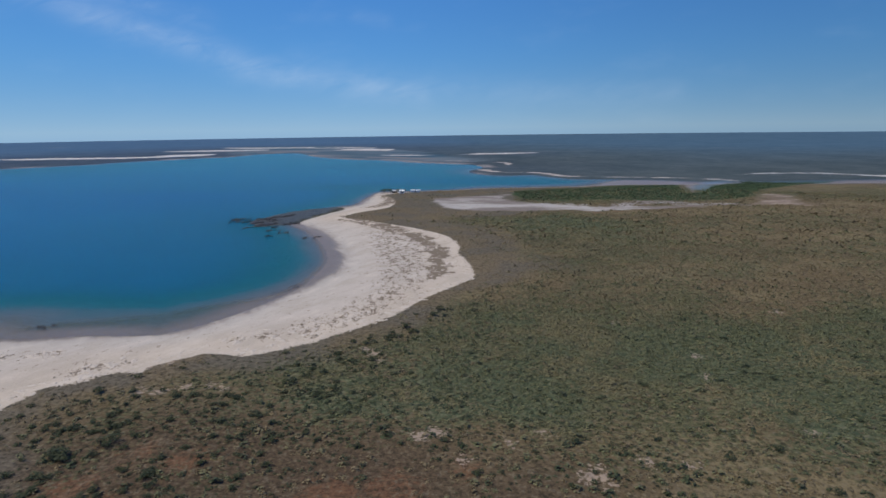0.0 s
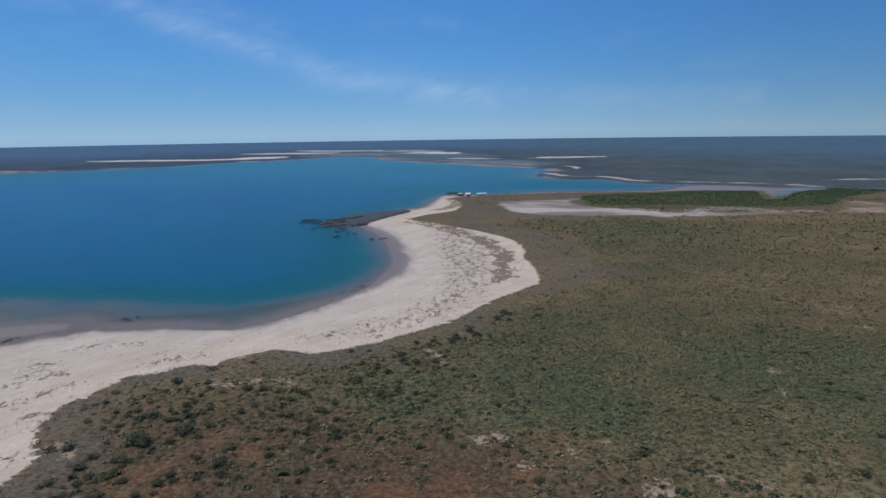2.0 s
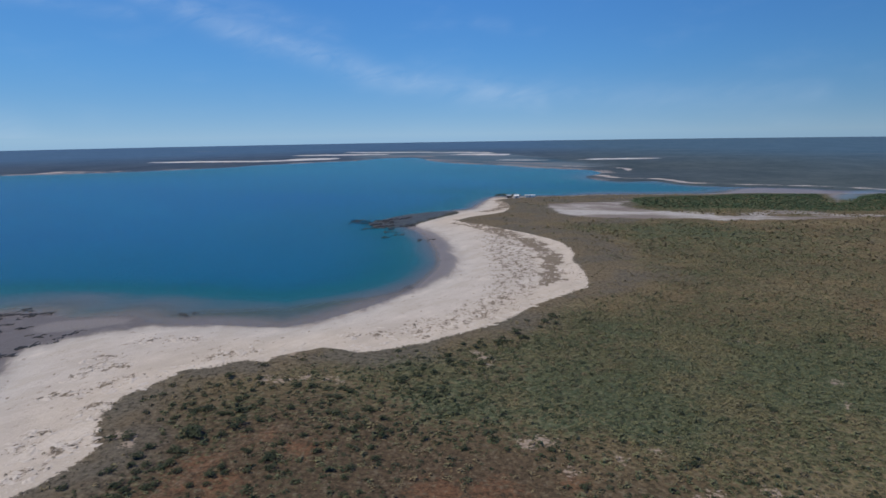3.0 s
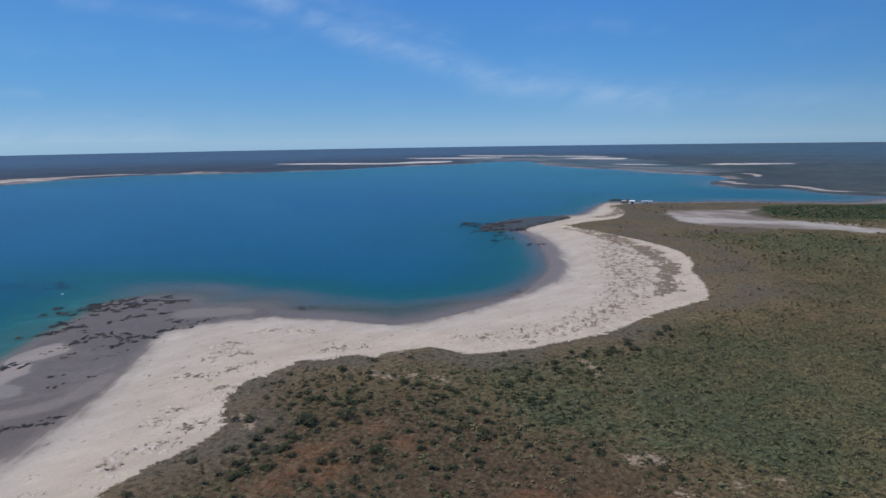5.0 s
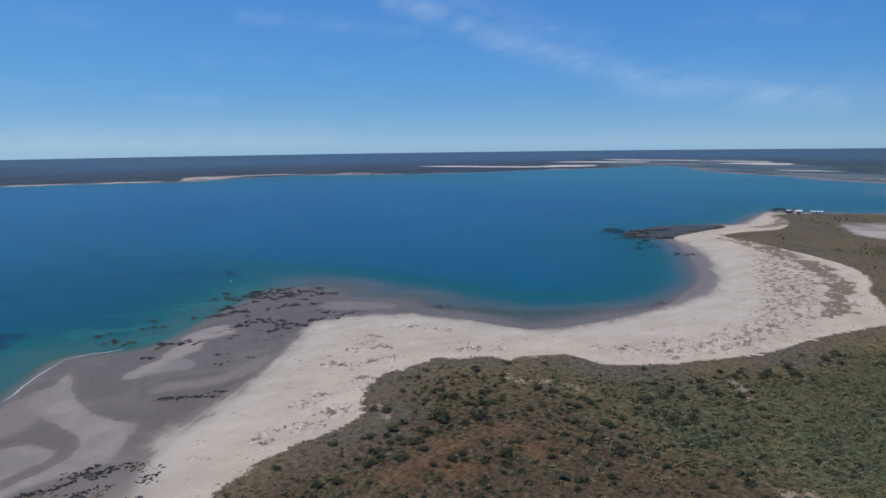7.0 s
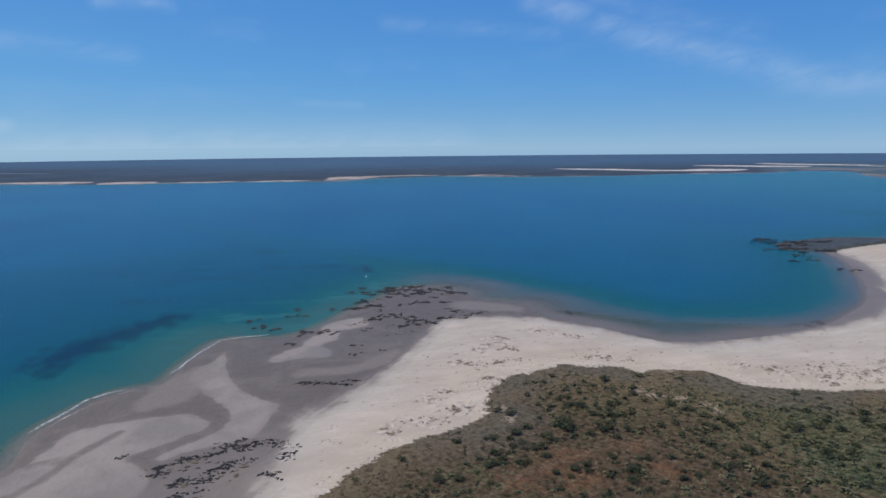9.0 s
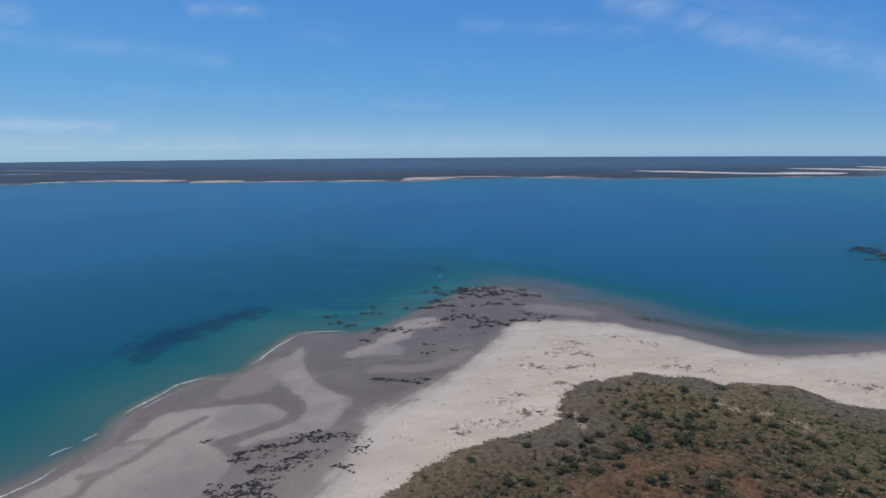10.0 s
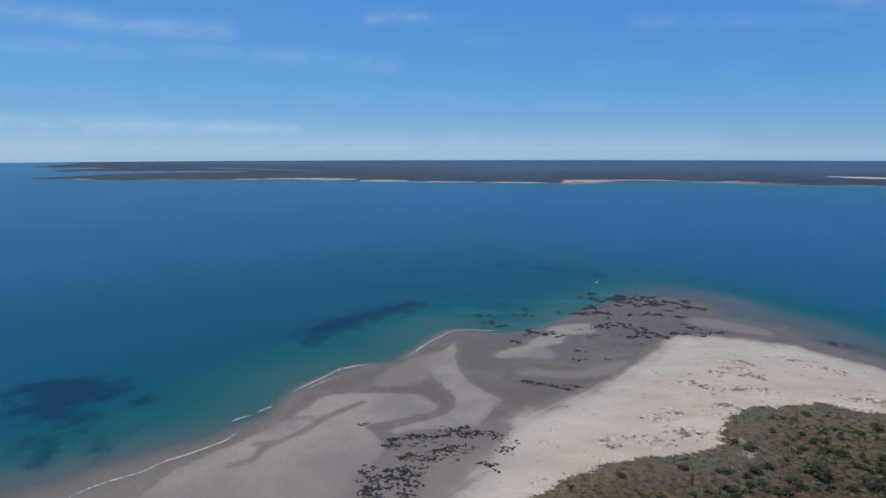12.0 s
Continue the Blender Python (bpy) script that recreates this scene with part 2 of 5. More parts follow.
    color = g.mix(edge("spit", 5, 10, 2, 0, 26), color, g.mix(g.band(n_big, 0.38, 0.62), (0.40, 0.385, 0.375), (0.60, 0.585, 0.57)))
    color = g.mix(edge("shore", 3, 7, 4, 0, 18), color, g.mix(g.band(n_big, 0.38, 0.62), (0.30, 0.262, 0.242), (0.48, 0.435, 0.405)))
    color = g.mix(g.math("MULTIPLY", edge("lagoon", 10, 0, 0, 0, 40), 0.8), color, (0.13, 0.20, 0.27))
    wet = g.math("MULTIPLY", g.math("SUBTRACT", 1.0, dry), g.math("SUBTRACT", 1.0, edge("veg", 1, 1)))
    wet = g.math("MULTIPLY", wet, g.math("SUBTRACT", 1.0, edge("far", 7, 1)))
    rough = g.math("SUBTRACT", 0.97, g.math("MULTIPLY", wet, 0.50))
    gloss = g.math("ADD", 0.06, g.math("MULTIPLY", wet, 0.11))
    relief = g.math("ADD", n_fine, g.math("MULTIPLY", n_mid, 2.0))
    inland = g.math("MULTIPLY", edge("veg", 1, 1), g.band(g.attr("belt"), 4.0, 16.0))
    relief = g.math("ADD", relief, g.math("MULTIPLY", g.math("SUBTRACT", 1.0, clump), g.math("MULTIPLY", inland, 1.6)))
    return g.done(color, rough, g.bump(relief, 0.6, 0.35), gloss)


def water_material():
    g = Graph("sea_water")
    off = g.attr("off")
    n_big = g.noise(0.02, 4, 0.55)
    n_mid = g.noise(0.09, 4, 0.6, stretch=(1.0, 0.6, 1.0), turn=30)
    reach = g.math("ADD", off, g.math("MULTIPLY", g.math("SUBTRACT", n_big, 0.5), 26.0))
    reach = g.math("ADD", reach, g.math("MULTIPLY", g.math("SUBTRACT", n_mid, 0.5), 8.0))
    shoal = g.ramp(g.band(reach, 0, 150), [
        (0.0, (0.110, 0.118, 0.134)), (0.06, (0.056, 0.103, 0.126)), (0.13, (0.012, 0.096, 0.126)), (0.25, (0.003, 0.090, 0.122)),
        (0.55, (0.002, 0.086, 0.146)), (1.0, (0.002, 0.089, 0.182))])
    open_sea = g.mix(g.band(g.noise(0.006, 5, 0.6, stretch=(1.0, 0.4, 1.0), turn=40), 0.35, 0.65), (0.001, 0.082, 0.205), (0.002, 0.100, 0.228))
    color = g.mix(g.band(reach, 110, 420), shoal, open_sea)
    n_weed = g.noise(0.16, 6, 0.68, stretch=(1.0, 0.7, 1.0), turn=60)
    weed = g.band(g.math("ADD", g.attr("weed"), g.math("MULTIPLY", g.math("SUBTRACT", n_weed, 0.5), 34.0)), -5.0, 5.0)
    color = g.mix(g.math("MULTIPLY", weed, 0.92), color, (0.002, 0.018, 0.054))
    deep = g.math("MULTIPLY", g.attr("west"), g.math("MULTIPLY", g.band(reach, 480, 160), g.band(reach, 25, 80)))
    color = g.mix(g.math("MULTIPLY", deep, 0.34), color, (0.001, 0.056, 0.104))
    color = g.mix(g.math("MULTIPLY", g.attr("west"), g.band(reach, 75, 6, 0.0, 0.75)), color, (0.012, 0.116, 0.114))
    streak = g.band(g.noise(0.055, 6, 0.65, stretch=(1.0, 0.3, 1.0), turn=-40), 0.50, 0.66)
    streak = g.math("MULTIPLY", streak, g.math("MULTIPLY", g.band(reach, 22, 60), g.band(reach, 330, 180)))
    color = g.mix(g.math("MULTIPLY", streak, g.math("ADD", 0.10, g.math("MULTIPLY", g.attr("open"), 0.52))), color, (0.002, 0.046, 0.098))
    glint = g.math("MULTIPLY", g.band(g.noise(0.09, 6, 0.7, stretch=(1.0, 0.35, 1.0), turn=-35), 0.50, 0.62), g.math("MULTIPLY", g.attr("open"), g.band(reach, 95, 20)))
    color = g.mix(g.math("MULTIPLY", glint, 0.62), color, (0.030, 0.160, 0.170))
    color = g.mix(g.math("MULTIPLY", g.attr("head"), g.band(g.noise(0.008, 4, 0.6, stretch=(0.4, 1.0, 1.0)), 0.35, 0.65, 0.35, 0.8)), color, (0.010, 0.138, 0.205))
    alpha = g.band(g.math("ADD", g.attr("thin"), g.math("MULTIPLY", g.math("SUBTRACT", n_mid, 0.5), 5.0)), -1.0, 20.0, 0.25, 1.0)
    wave = g.math("ADD", g.noise(0.35, 4, 0.6, stretch=(1.0, 0.45, 1.0), turn=30), g.noise(1.6, 3, 0.6))
    g.put(alpha, g.bsdf.inputs["Alpha"])
    g.put(1.33, g.bsdf.inputs["IOR"])
    return g.done(color, 0.22, g.bump(wave, 0.42, 0.5), 0.04)


def plain_material(name, low, high, scale, rough=0.85, strength=0.4, distance=0.05, spec=0.3):
    g = Graph(name)
    n = g.noise(scale, 5, 0.65)
    m = g.noise(scale * 0.17, 4, 0.6)
    both = g.math("ADD", g.math("MULTIPLY", n, 0.6), g.math("MULTIPLY", m, 0.4))
    return g.done(g.mix(g.band(both, 0.35, 0.65), low, high), rough, g.bump(n, strength, distance), spec)


def leaf_material(name, dark, light, dry):
    g = Graph(name)
    r = g.node("ShaderNodeNewGeometry").outputs["Random Per Island"]
    col = g.mix(g.band(g.math("ADD", g.math("MULTIPLY", r, 0.45), g.math("MULTIPLY", g.noise(0.8, 2, 0.5), 0.75)), 0.25, 0.95), dark, light)
    col = g.mix(g.math("MULTIPLY", g.band(g.noise(0.045, 4, 0.6), 0.53, 0.38), 0.7), col, dry)
    col = g.mix(g.math("MULTIPLY", g.noise(2.5, 3), 0.35), col, dark)
    return g.done(col, 0.75, None, 0.2)


def cloud_material():
    """Wisps drawn out along the wind, clear between."""
    g = Graph("cirrus_and_haze")
    place = g.node("ShaderNodeCombineXYZ")
    g.put(g.attr("turn"), place.inputs[0])
    g.put(g.attr("height"), place.inputs[1])
    fibre = g.noise(0.55, 6, 0.6, at=place.outputs[0], stretch=(0.45, 1.15, 1.0), turn=-14, distort=0.6)
    lump = g.noise(0.22, 4, 0.55, at=place.outputs[0], stretch=(0.6, 1.5, 1.0))
    thick = g.math("MULTIPLY", g.attr("veil"), g.band(fibre, 0.10, 0.95))
    thick = g.math("ADD", g.math("MULTIPLY", thick, 0.29), g.math("MULTIPLY", g.band(lump, 0.5, 0.85), 0.05))
    glow = g.node("ShaderNodeEmission")
    g.put((0.62, 0.72, 0.86), glow.inputs[0])
    glow.inputs[1].default_value = 1.0
    mixer = g.node("ShaderNodeMixShader")
    g.put(thick, mixer.inputs[0])
    g.put(g.node("ShaderNodeBsdfTransparent").outputs[0], mixer.inputs[1])
    g.put(glow.outputs[0], mixer.inputs[2])
    g.put(mixer.outputs[0], g.out.inputs["Surface"])
    return g.mat


def foam_material():
    g = Graph("foam")
    n = g.noise(2.2, 6, 0.75)
    g.put(g.band(n, 0.38, 0.62, 0.05, 0.95), g.bsdf.inputs["Alpha"])
    return g.done(g.mix(n, (0.66, 0.70, 0.72), (0.85, 0.86, 0.86)), 0.6, g.bump(n, 0.5, 0.1), 0.3)


FOAM = foam_material()
CLOUD = cloud_material()
GROUND = ground_material()
WATER = water_material()
ROCK = plain_material("reef_rock", (0.014, 0.015, 0.018), (0.050, 0.050, 0.053), 1.4, 0.8, 0.8, 0.15)
ROCK_TAN = plain_material("tan_rock", (0.13, 0.105, 0.078), (0.21, 0.17, 0.128), 1.4, 0.9, 0.8, 0.15)
WHITE = plain_material("white_paint", (0.74, 0.74, 0.72), (0.82, 0.82, 0.80), 0.8, 0.5, 0.1, 0.01)
TIN = plain_material("pale_roof_sheet", (0.70, 0.71, 0.72), (0.82, 0.82, 0.82), 0.7, 0.4, 0.15, 0.02)
ROOF_GREY = plain_material("weathered_roof_sheet", (0.42, 0.43, 0.44), (0.56, 0.56, 0.56), 0.7, 0.5, 0.15, 0.02)
SAND = plain_material("dune_sand", (0.44, 0.385, 0.325), (0.56, 0.50, 0.435), 1.2, 0.95, 0.4, 0.05, 0.1)
# dark brown hut walls stand in for the shade inside an open shed
HUT = plain_material("shaded_board", (0.10, 0.085, 0.07), (0.18, 0.155, 0.13), 1.5, 0.8, 0.3, 0.02)
DARK = plain_material("dark_opening", (0.03, 0.035, 0.04), (0.06, 0.06, 0.065), 1.0, 0.3, 0.1, 0.01)
BARK = plain_material("grey_bark", (0.10, 0.08, 0.06), (0.18, 0.15, 0.12), 6.0)
LEAF_OLIVE = leaf_material("olive_leaves", (0.056, 0.064, 0.032), (0.182, 0.184, 0.096), (0.215, 0.178, 0.098))
LEAF_GREEN = leaf_material("dark_green_leaves", (0.020, 0.030, 0.014), (0.056, 0.068, 0.030), (0.060, 0.062, 0.034))
LEAF_BUSH = leaf_material("green_bush_leaves", (0.030, 0.040, 0.020), (0.086, 0.098, 0.050), (0.078, 0.078, 0.044))
LEAF_MANGROVE = leaf_material("mangrove_leaves", (0.040, 0.070, 0.036), (0.072, 0.104, 0.052), (0.074, 0.096, 0.046))
# blue-grey to match the haze painted into the far ground
LEAF_HAZY = leaf_material("hazy_bush_leaves", (0.052, 0.072, 0.080), (0.078, 0.098, 0.102), (0.078, 0.094, 0.094))
LEAF_DRY = leaf_material("dry_brown_scrub", (0.092, 0.074, 0.043), (0.222, 0.182, 0.106), (0.215, 0.168, 0.094))
LEAF_GRASS = leaf_material("grey_brown_grass", (0.068, 0.057, 0.042), (0.152, 0.126, 0.093), (0.122, 0.112, 0.074))
LEAF_TUFT = leaf_material("bleached_dune_grass", (0.13, 0.105, 0.078), (0.25, 0.205, 0.15), (0.22, 0.175, 0.125))


# ---- plan ----
COAST_WEST = [(-118, -22), (-122, -16), (-124, -11), (-126, -7), (-128, -1), (-130, 4), (-134, 9), (-139, 16), (-151, 22), (-159, 32), (-164, 43), (-162, 52), (-167, 58), (-175, 66), (-187, 80), (-180, 89), (-175, 97), (-176, 108), (-181, 119), (-187, 131), (-192, 144), (-198, 158), (-203, 168), (-199, 177), (-191, 181), (-177, 182)]
COAST_BAY = [(-167, 178), (-157, 180), (-147, 183), (-140, 181), (-133, 176), (-123, 176), (-112, 177), (-99, 177), (-88, 177), (-81, 182), (-73, 192), (-66, 205), (-60, 219), (-56, 233), (-54, 253), (-54, 274), (-57, 293), (-63, 315), (-72, 342), (-85, 372), (-99, 398), (-96, 440), (-82, 482), (-71, 493), (-68, 531), (-65, 568), (-62, 590), (-57, 598)]
COAST_INLET = [(-36, 596), (-14, 601), (8, 603), (36, 617), (93, 621), (140, 626), (161, 642), (185, 680), (200, 692)]
FAR_EAST = [(230, 695), (175, 705), (140, 725), (120, 765), (110, 785), (70, 780), (45, 815), (35, 870), (60, 940), (45, 1020), (15, 1055), (-45, 1105), (-115, 1200), (-190, 1265), (-285, 1390), (-370, 1605), (-455, 1600), (-480, 1500)]
FAR_MID = [(-500, 1440), (-555, 1385), (-620, 1305), (-655, 1250), (-680, 1170), (-760, 1085), (-845, 1005), (-980, 945), (-1010, 835), (-1020, 770), (-1005, 700), (-1000, 655), (-1070, 605), (-1145, 525), (-1200, 440), (-1260, 355)]
FAR_WEST = [(-1300, 320), (-1435, 225), (-1485, 120), (-1445, 75), (-1525, -35), (-1550, -150), (-1700, -275), (-1736, -350), (-1827, -305), (-1933, -257), (-2027, -197), (-2066, -48), (-2103, 168), (-2251, -52), (-2308, -224), (-2340, -358), (-2471, -444), (-2654, -387), (-2747, -266), (-2939, -408), (-3149, -606), (-3437, -640)]
SCRUB_EDGE = [(-86, 53), (-88, 60), (-90, 69), (-90, 78), (-88, 86), (-87, 94), (-89, 98), (-94, 104), (-98, 112), (-99, 120), (-96, 128), (-95, 136), (-88, 140), (-83, 146), (-77, 145), (-75, 150), (-69, 155), (-65, 158), (-58, 157), (-52, 156), (-44, 162), (-37, 167), (-29, 176), (-22, 183), (-17, 190), (-10, 205), (0, 223), (11, 239), (12, 260), (10, 274), (7, 290), (8, 311), (1, 339), (-7, 353), (-20, 369), (-37, 387), (-56, 408), (-69, 418), (-61, 442), (-44, 463), (-39, 496), (-44, 531), (-53, 560)]
DRY_EDGE = [(-90, 43), (-93, 48), (-98, 53), (-102, 59), (-110, 62), (-116, 71), (-117, 79), (-122, 91), (-129, 105), (-137, 122), (-145, 134), (-150, 143), (-147, 153), (-142, 160), (-136, 165), (-129, 170), (-119, 172), (-105, 171), (-95, 173), (-85, 173), (-77, 177), (-70, 186), (-64, 198), (-58, 212), (-52, 230), (-47, 247), (-44, 260), (-46, 288), (-53, 315), (-64, 348), (-82, 384), (-96, 406), (-88, 439), (-78, 476), (-66, 494), (-64, 527), (-63, 564), (-58, 585)]
EDGE = 4900
INLAND = [(-20, 592), (8, 598), (36, 609), (93, 614), (140, 620), (170, 628), (300, 622), (700, 600), (EDGE, 600), (EDGE, -EDGE), (-300, -EDGE)]
SEA = [*COAST_WEST, *COAST_BAY, *COAST_INLET, *FAR_EAST, *FAR_MID, *FAR_WEST, (-EDGE, -800), (-EDGE, -EDGE), (-600, -EDGE), (-130, -400), (-112, -60)]
SCRUB = [*SCRUB_EDGE, *INLAND, (-70, -300), (-78, -60), (-82, 0), (-84, 40)]
DRY_LAND = [*DRY_EDGE, *INLAND, (-110, -300), (-90, -60), (-86, 0), (-88, 30)]
FAR_LAND = [*FAR_WEST[::-1], *FAR_MID[::-1], *FAR_EAST[::-1], (300, 650), (480, 662), (EDGE, 640), (EDGE, EDGE), (-EDGE, EDGE), (-EDGE, -800)]
SALT = [[(-9, 499), (2, 522), (32, 536), (60, 546), (52, 516), (72, 475), (115, 456), (174, 457), (189, 442), (110, 435), (66, 436), (26, 440), (4, 451)]]
MUD = [[(174, 694), (217, 691), (256, 677), (260, 648), (254, 611), (223, 540), (215, 541), (228, 591), (233, 629), (193, 632), (157, 624)]]
MANGROVE = [[(62, 565), (94, 585), (117, 593), (152, 603), (182, 611), (212, 616), (232, 616), (224, 586), (213, 545), (227, 545), (254, 590), (288, 628), (304, 635), (334, 711), (365, 723), (404, 720), (432, 703), (441, 677), (396, 634), (334, 594), (285, 557), (256, 510), (226, 489), (185, 486), (143, 494), (98, 496), (67, 507)], [(425, 690), (480, 676), (560, 664), (650, 650), (650, 640), (560, 648), (480, 655), (420, 660)]]
CLEARING = [[(255, 506), (281, 524), (295, 522), (277, 483), (271, 447), (252, 454), (227, 453), (243, 472)]]
SALT_STREAKS = [  # pale pans and bars across the bay: x, y, half width
    [(-1027, 1435, 17), (-965, 1441, 40), (-749, 1446, 40), (-684, 1468, 36), (-638, 1549, 69), (-610, 1591, 32)],
    [(-822, 1877, 23), (-735, 1877, 55), (-640, 1877, 53), (-555, 1899, 35)],
    [(-744, 2170, 29), (-616, 2107, 42), (-457, 2086, 35), (-427, 2071, 14)],
    [(-301, 1799, 18), (-245, 1829, 60), (-189, 1784, 53), (-162, 1724, 17)],
    [(-433, 2017, 14), (-321, 2019, 35), (-223, 1960, 22)],
    [(-132, 1412, 11), (-87, 1395, 24), (-29, 1377, 10)],
    [(40, 1399, 6), (84, 1415, 29), (149, 1426, 30), (202, 1440, 19), (226, 1439, 4)],
    [(346, 738, 3), (378, 749, 6), (420, 751, 8), (449, 742, 8), (470, 722, 7), (494, 692, 9), (620, 640, 9)]]
BEACH_STREAKS = [  # low beaches of the far shore
    [(-1486, 100, 14), (-1494, 125, 24), (-1490, 149, 14)],
    [(-1492, 174, 14), (-1484, 206, 24), (-1461, 254, 30), (-1408, 309, 34), (-1374, 327, 32), (-1341, 330, 12)],
    [(-1280, 359, 10), (-1285, 374, 40), (-1272, 401, 43), (-1240, 408, 15)],
    [(-1214, 417, 10), (-1194, 462, 19), (-1174, 504, 19), (-1149, 546, 10)],
    [(-1129, 554, 10), (-1104, 598, 18), (-1065, 639, 18), (-1030, 651, 9)],
    [(-1038, 682, 10), (-1060, 716, 18), (-1090, 771, 50), (-1063, 767, 38), (-1089, 835, 24), (-1049, 921, 24), (-1006, 952, 12)],
    [(-939, 979, 11), (-935, 1023, 22), (-915, 1031, 17), (-883, 1025, 11), (-826, 1045, 13)],
    [(1, 1144, 7), (29, 1126, 10), (47, 1098, 7)],
    [(79, 1067, 6), (97, 1070, 9), (107, 1037, 9), (104, 990, 7)],
    [(52, 887, 11), (66, 850, 11), (82, 824, 8), (108, 817, 6), (119, 817, 9), (131, 797, 10), (139, 765, 9), (147, 751, 8), (184, 733, 8)],
    [(184, 733, 8), (226, 719, 7), (266, 704, 7), (290, 685, 8), (307, 666, 9), (309, 641, 5)]]
MUD_STREAKS = [  # bars of grey mud at the bay's head
    [(-296, 1351, 10), (-229, 1307, 16), (-156, 1247, 8)],
    [(-155, 1318, 10), (-90, 1280, 16), (-21, 1227, 8)],
    [(-390, 1531, 12), (-290, 1440, 18), (-209, 1391, 8)],
    [(-480, 1640, 14), (-400, 1700, 24), (-330, 1640, 10)]]
FRINGE = [[(172, 712, 5), (202, 702, 6), (238, 695, 6), (272, 685, 6), (291, 664, 4)]]      # mangroves along the inlet's far side
SALT_EDGE = [[(94, 472, 5), (114, 466, 4), (136, 468, 5), (160, 477, 9), (172, 474, 8), (179, 465, 3), (191, 458, 3), (213, 460, 5), (223, 453, 3)]]
PALE_FLATS = [[(-470, 1500), (-200, 1255), (20, 1090), (70, 1180), (-20, 1420), (-120, 1750), (-350, 2200), (-700, 2250), (-600, 1750)]]      # mud at the bay's head
LAGOON = [[(306, 664), (278, 652), (246, 608), (230, 570), (239, 567), (256, 600), (284, 637), (307, 652)], [(-2690, 100), (-2085, 415), (-2030, 405), (-2535, 95)]]
BARS = [
    [(-113, -11), (-117, -9), (-121, -6), (-124, -2), (-127, 4), (-131, 10), (-135, 16), (-141, 23), (-146, 28), (-146, 33), (-144, 39), (-141, 45), (-137, 51), (-132, 52), (-128, 51), (-127, 46), (-126, 40), (-126, 34), (-120, 34), (-115, 34), (-112, 33), (-110, 31), (-107, 27), (-105, 25), (-100, 22), (-96, 8), (-97, -8)],
    [(-162, 60), (-169, 70), (-174, 76), (-158, 69), (-150, 67), (-144, 66), (-136, 66), (-131, 67), (-127, 68), (-125, 66), (-123, 63), (-120, 60), (-116, 56), (-117, 50), (-119, 45), (-120, 38), (-122, 38), (-123, 44), (-124, 50), (-126, 54), (-130, 57), (-133, 58), (-139, 58), (-146, 58), (-153, 59)],
    [(-162, 90), (-162, 97), (-156, 100), (-148, 96), (-152, 90), (-155, 82), (-158, 81)],
    [(-168, 101), (-171, 108), (-169, 113), (-161, 107), (-160, 99), (-163, 96)],
    [(-176, 111), (-179, 118), (-176, 128), (-167, 124), (-166, 120), (-169, 113), (-172, 109)]]
DAMP = [[(-167, 164), (-166, 171), (-157, 177), (-149, 179), (-143, 179), (-141, 175), (-145, 170), (-151, 165), (-161, 161)], [(-143, 79), (-144, 87), (-138, 93), (-138, 104), (-139, 115), (-131, 103), (-133, 92), (-138, 83)], [(-152, 60), (-160, 66), (-168, 66), (-160, 50), (-150, 42), (-146, 46), (-146, 54)]]      # half-dry mud
CHANNELS = [[(-139, 36), (-136, 30), (-134, 26), (-131, 23), (-128, 19), (-126, 15), (-127, 10)], [(-134, 26), (-135, 23), (-136, 19)], [(-126, 15), (-124, 11), (-120, 9), (-119, 4)], [(-125, 34), (-122, 35), (-118, 36), (-113, 35), (-108, 30), (-105, 26), (-99, 23)]]
TAN_SAND = [[(-106, 42), (-106, 49), (-100, 51), (-94, 46), (-91, 43), (-94, 36), (-100, 38)]]
PLATFORM = [[(-84, 481), (-98, 475), (-113, 460), (-122, 439), (-129, 417), (-128, 401), (-116, 386), (-106, 391), (-98, 399), (-92, 420), (-84, 444), (-76, 464)]]      # low weedy rock shelf on the neck
SANDBANK = [[(-117, 183), (-113, 182), (-100, 192), (-92, 198), (-83, 206), (-78, 214)], [(-127, 176), (-114, 177), (-104, 180)]]
WEED = [
    [(-164, -17), (-164, -13), (-159, -13), (-161, -16)],
    [(-143, -23), (-144, -20), (-139, -17), (-136, -20), (-138, -23)],
    [(-155, -28), (-159, -25), (-148, -23), (-146, -25)],
    [(-144, -33), (-147, -30), (-140, -28), (-135, -29), (-138, -32)],
    [(-250, 182), (-255, 188), (-243, 185), (-238, 178)],
    [(-192, 29), (-208, 34), (-218, 44), (-224, 59), (-229, 74), (-229, 85), (-219, 80), (-213, 68), (-206, 54), (-200, 42), (-192, 33)],
    [(-177, -43), (-184, -41), (-185, -33), (-181, -23), (-171, -19), (-166, -20), (-166, -26), (-159, -29), (-156, -31), (-160, -38)]]
BARE = [(-70, 133, 1.3), (-67, 133, 1.3), (-66, 133, 1.3), (-61, 136, 1.3), (-55, 136, 1.3), (-52, 135, 1.3), (-21, 159, 1.3), (-19, 156, 1.3), (-17, 151, 1.0), (-86, 101, 1.3), (-82, 99, 1.3), (-99, 109, 1.3), (-79, 148, 1.3), (-77, 150, 1.3), (-72, 152, 1.3), (-2, 112, 1.3), (-5, 110, 1.3), (25, 96, 2.2), (27, 94, 1.4), (35, 101, 1.0), (42, 99, 1.1), (12, 107, 0.9), (19, 111, 0.9), (64, 151, 1.0), (61, 138, 1.0), (3, 101, 0.9), (50, 179, 1.2), (106, 188, 2.0), (71, 110, 0.8)]
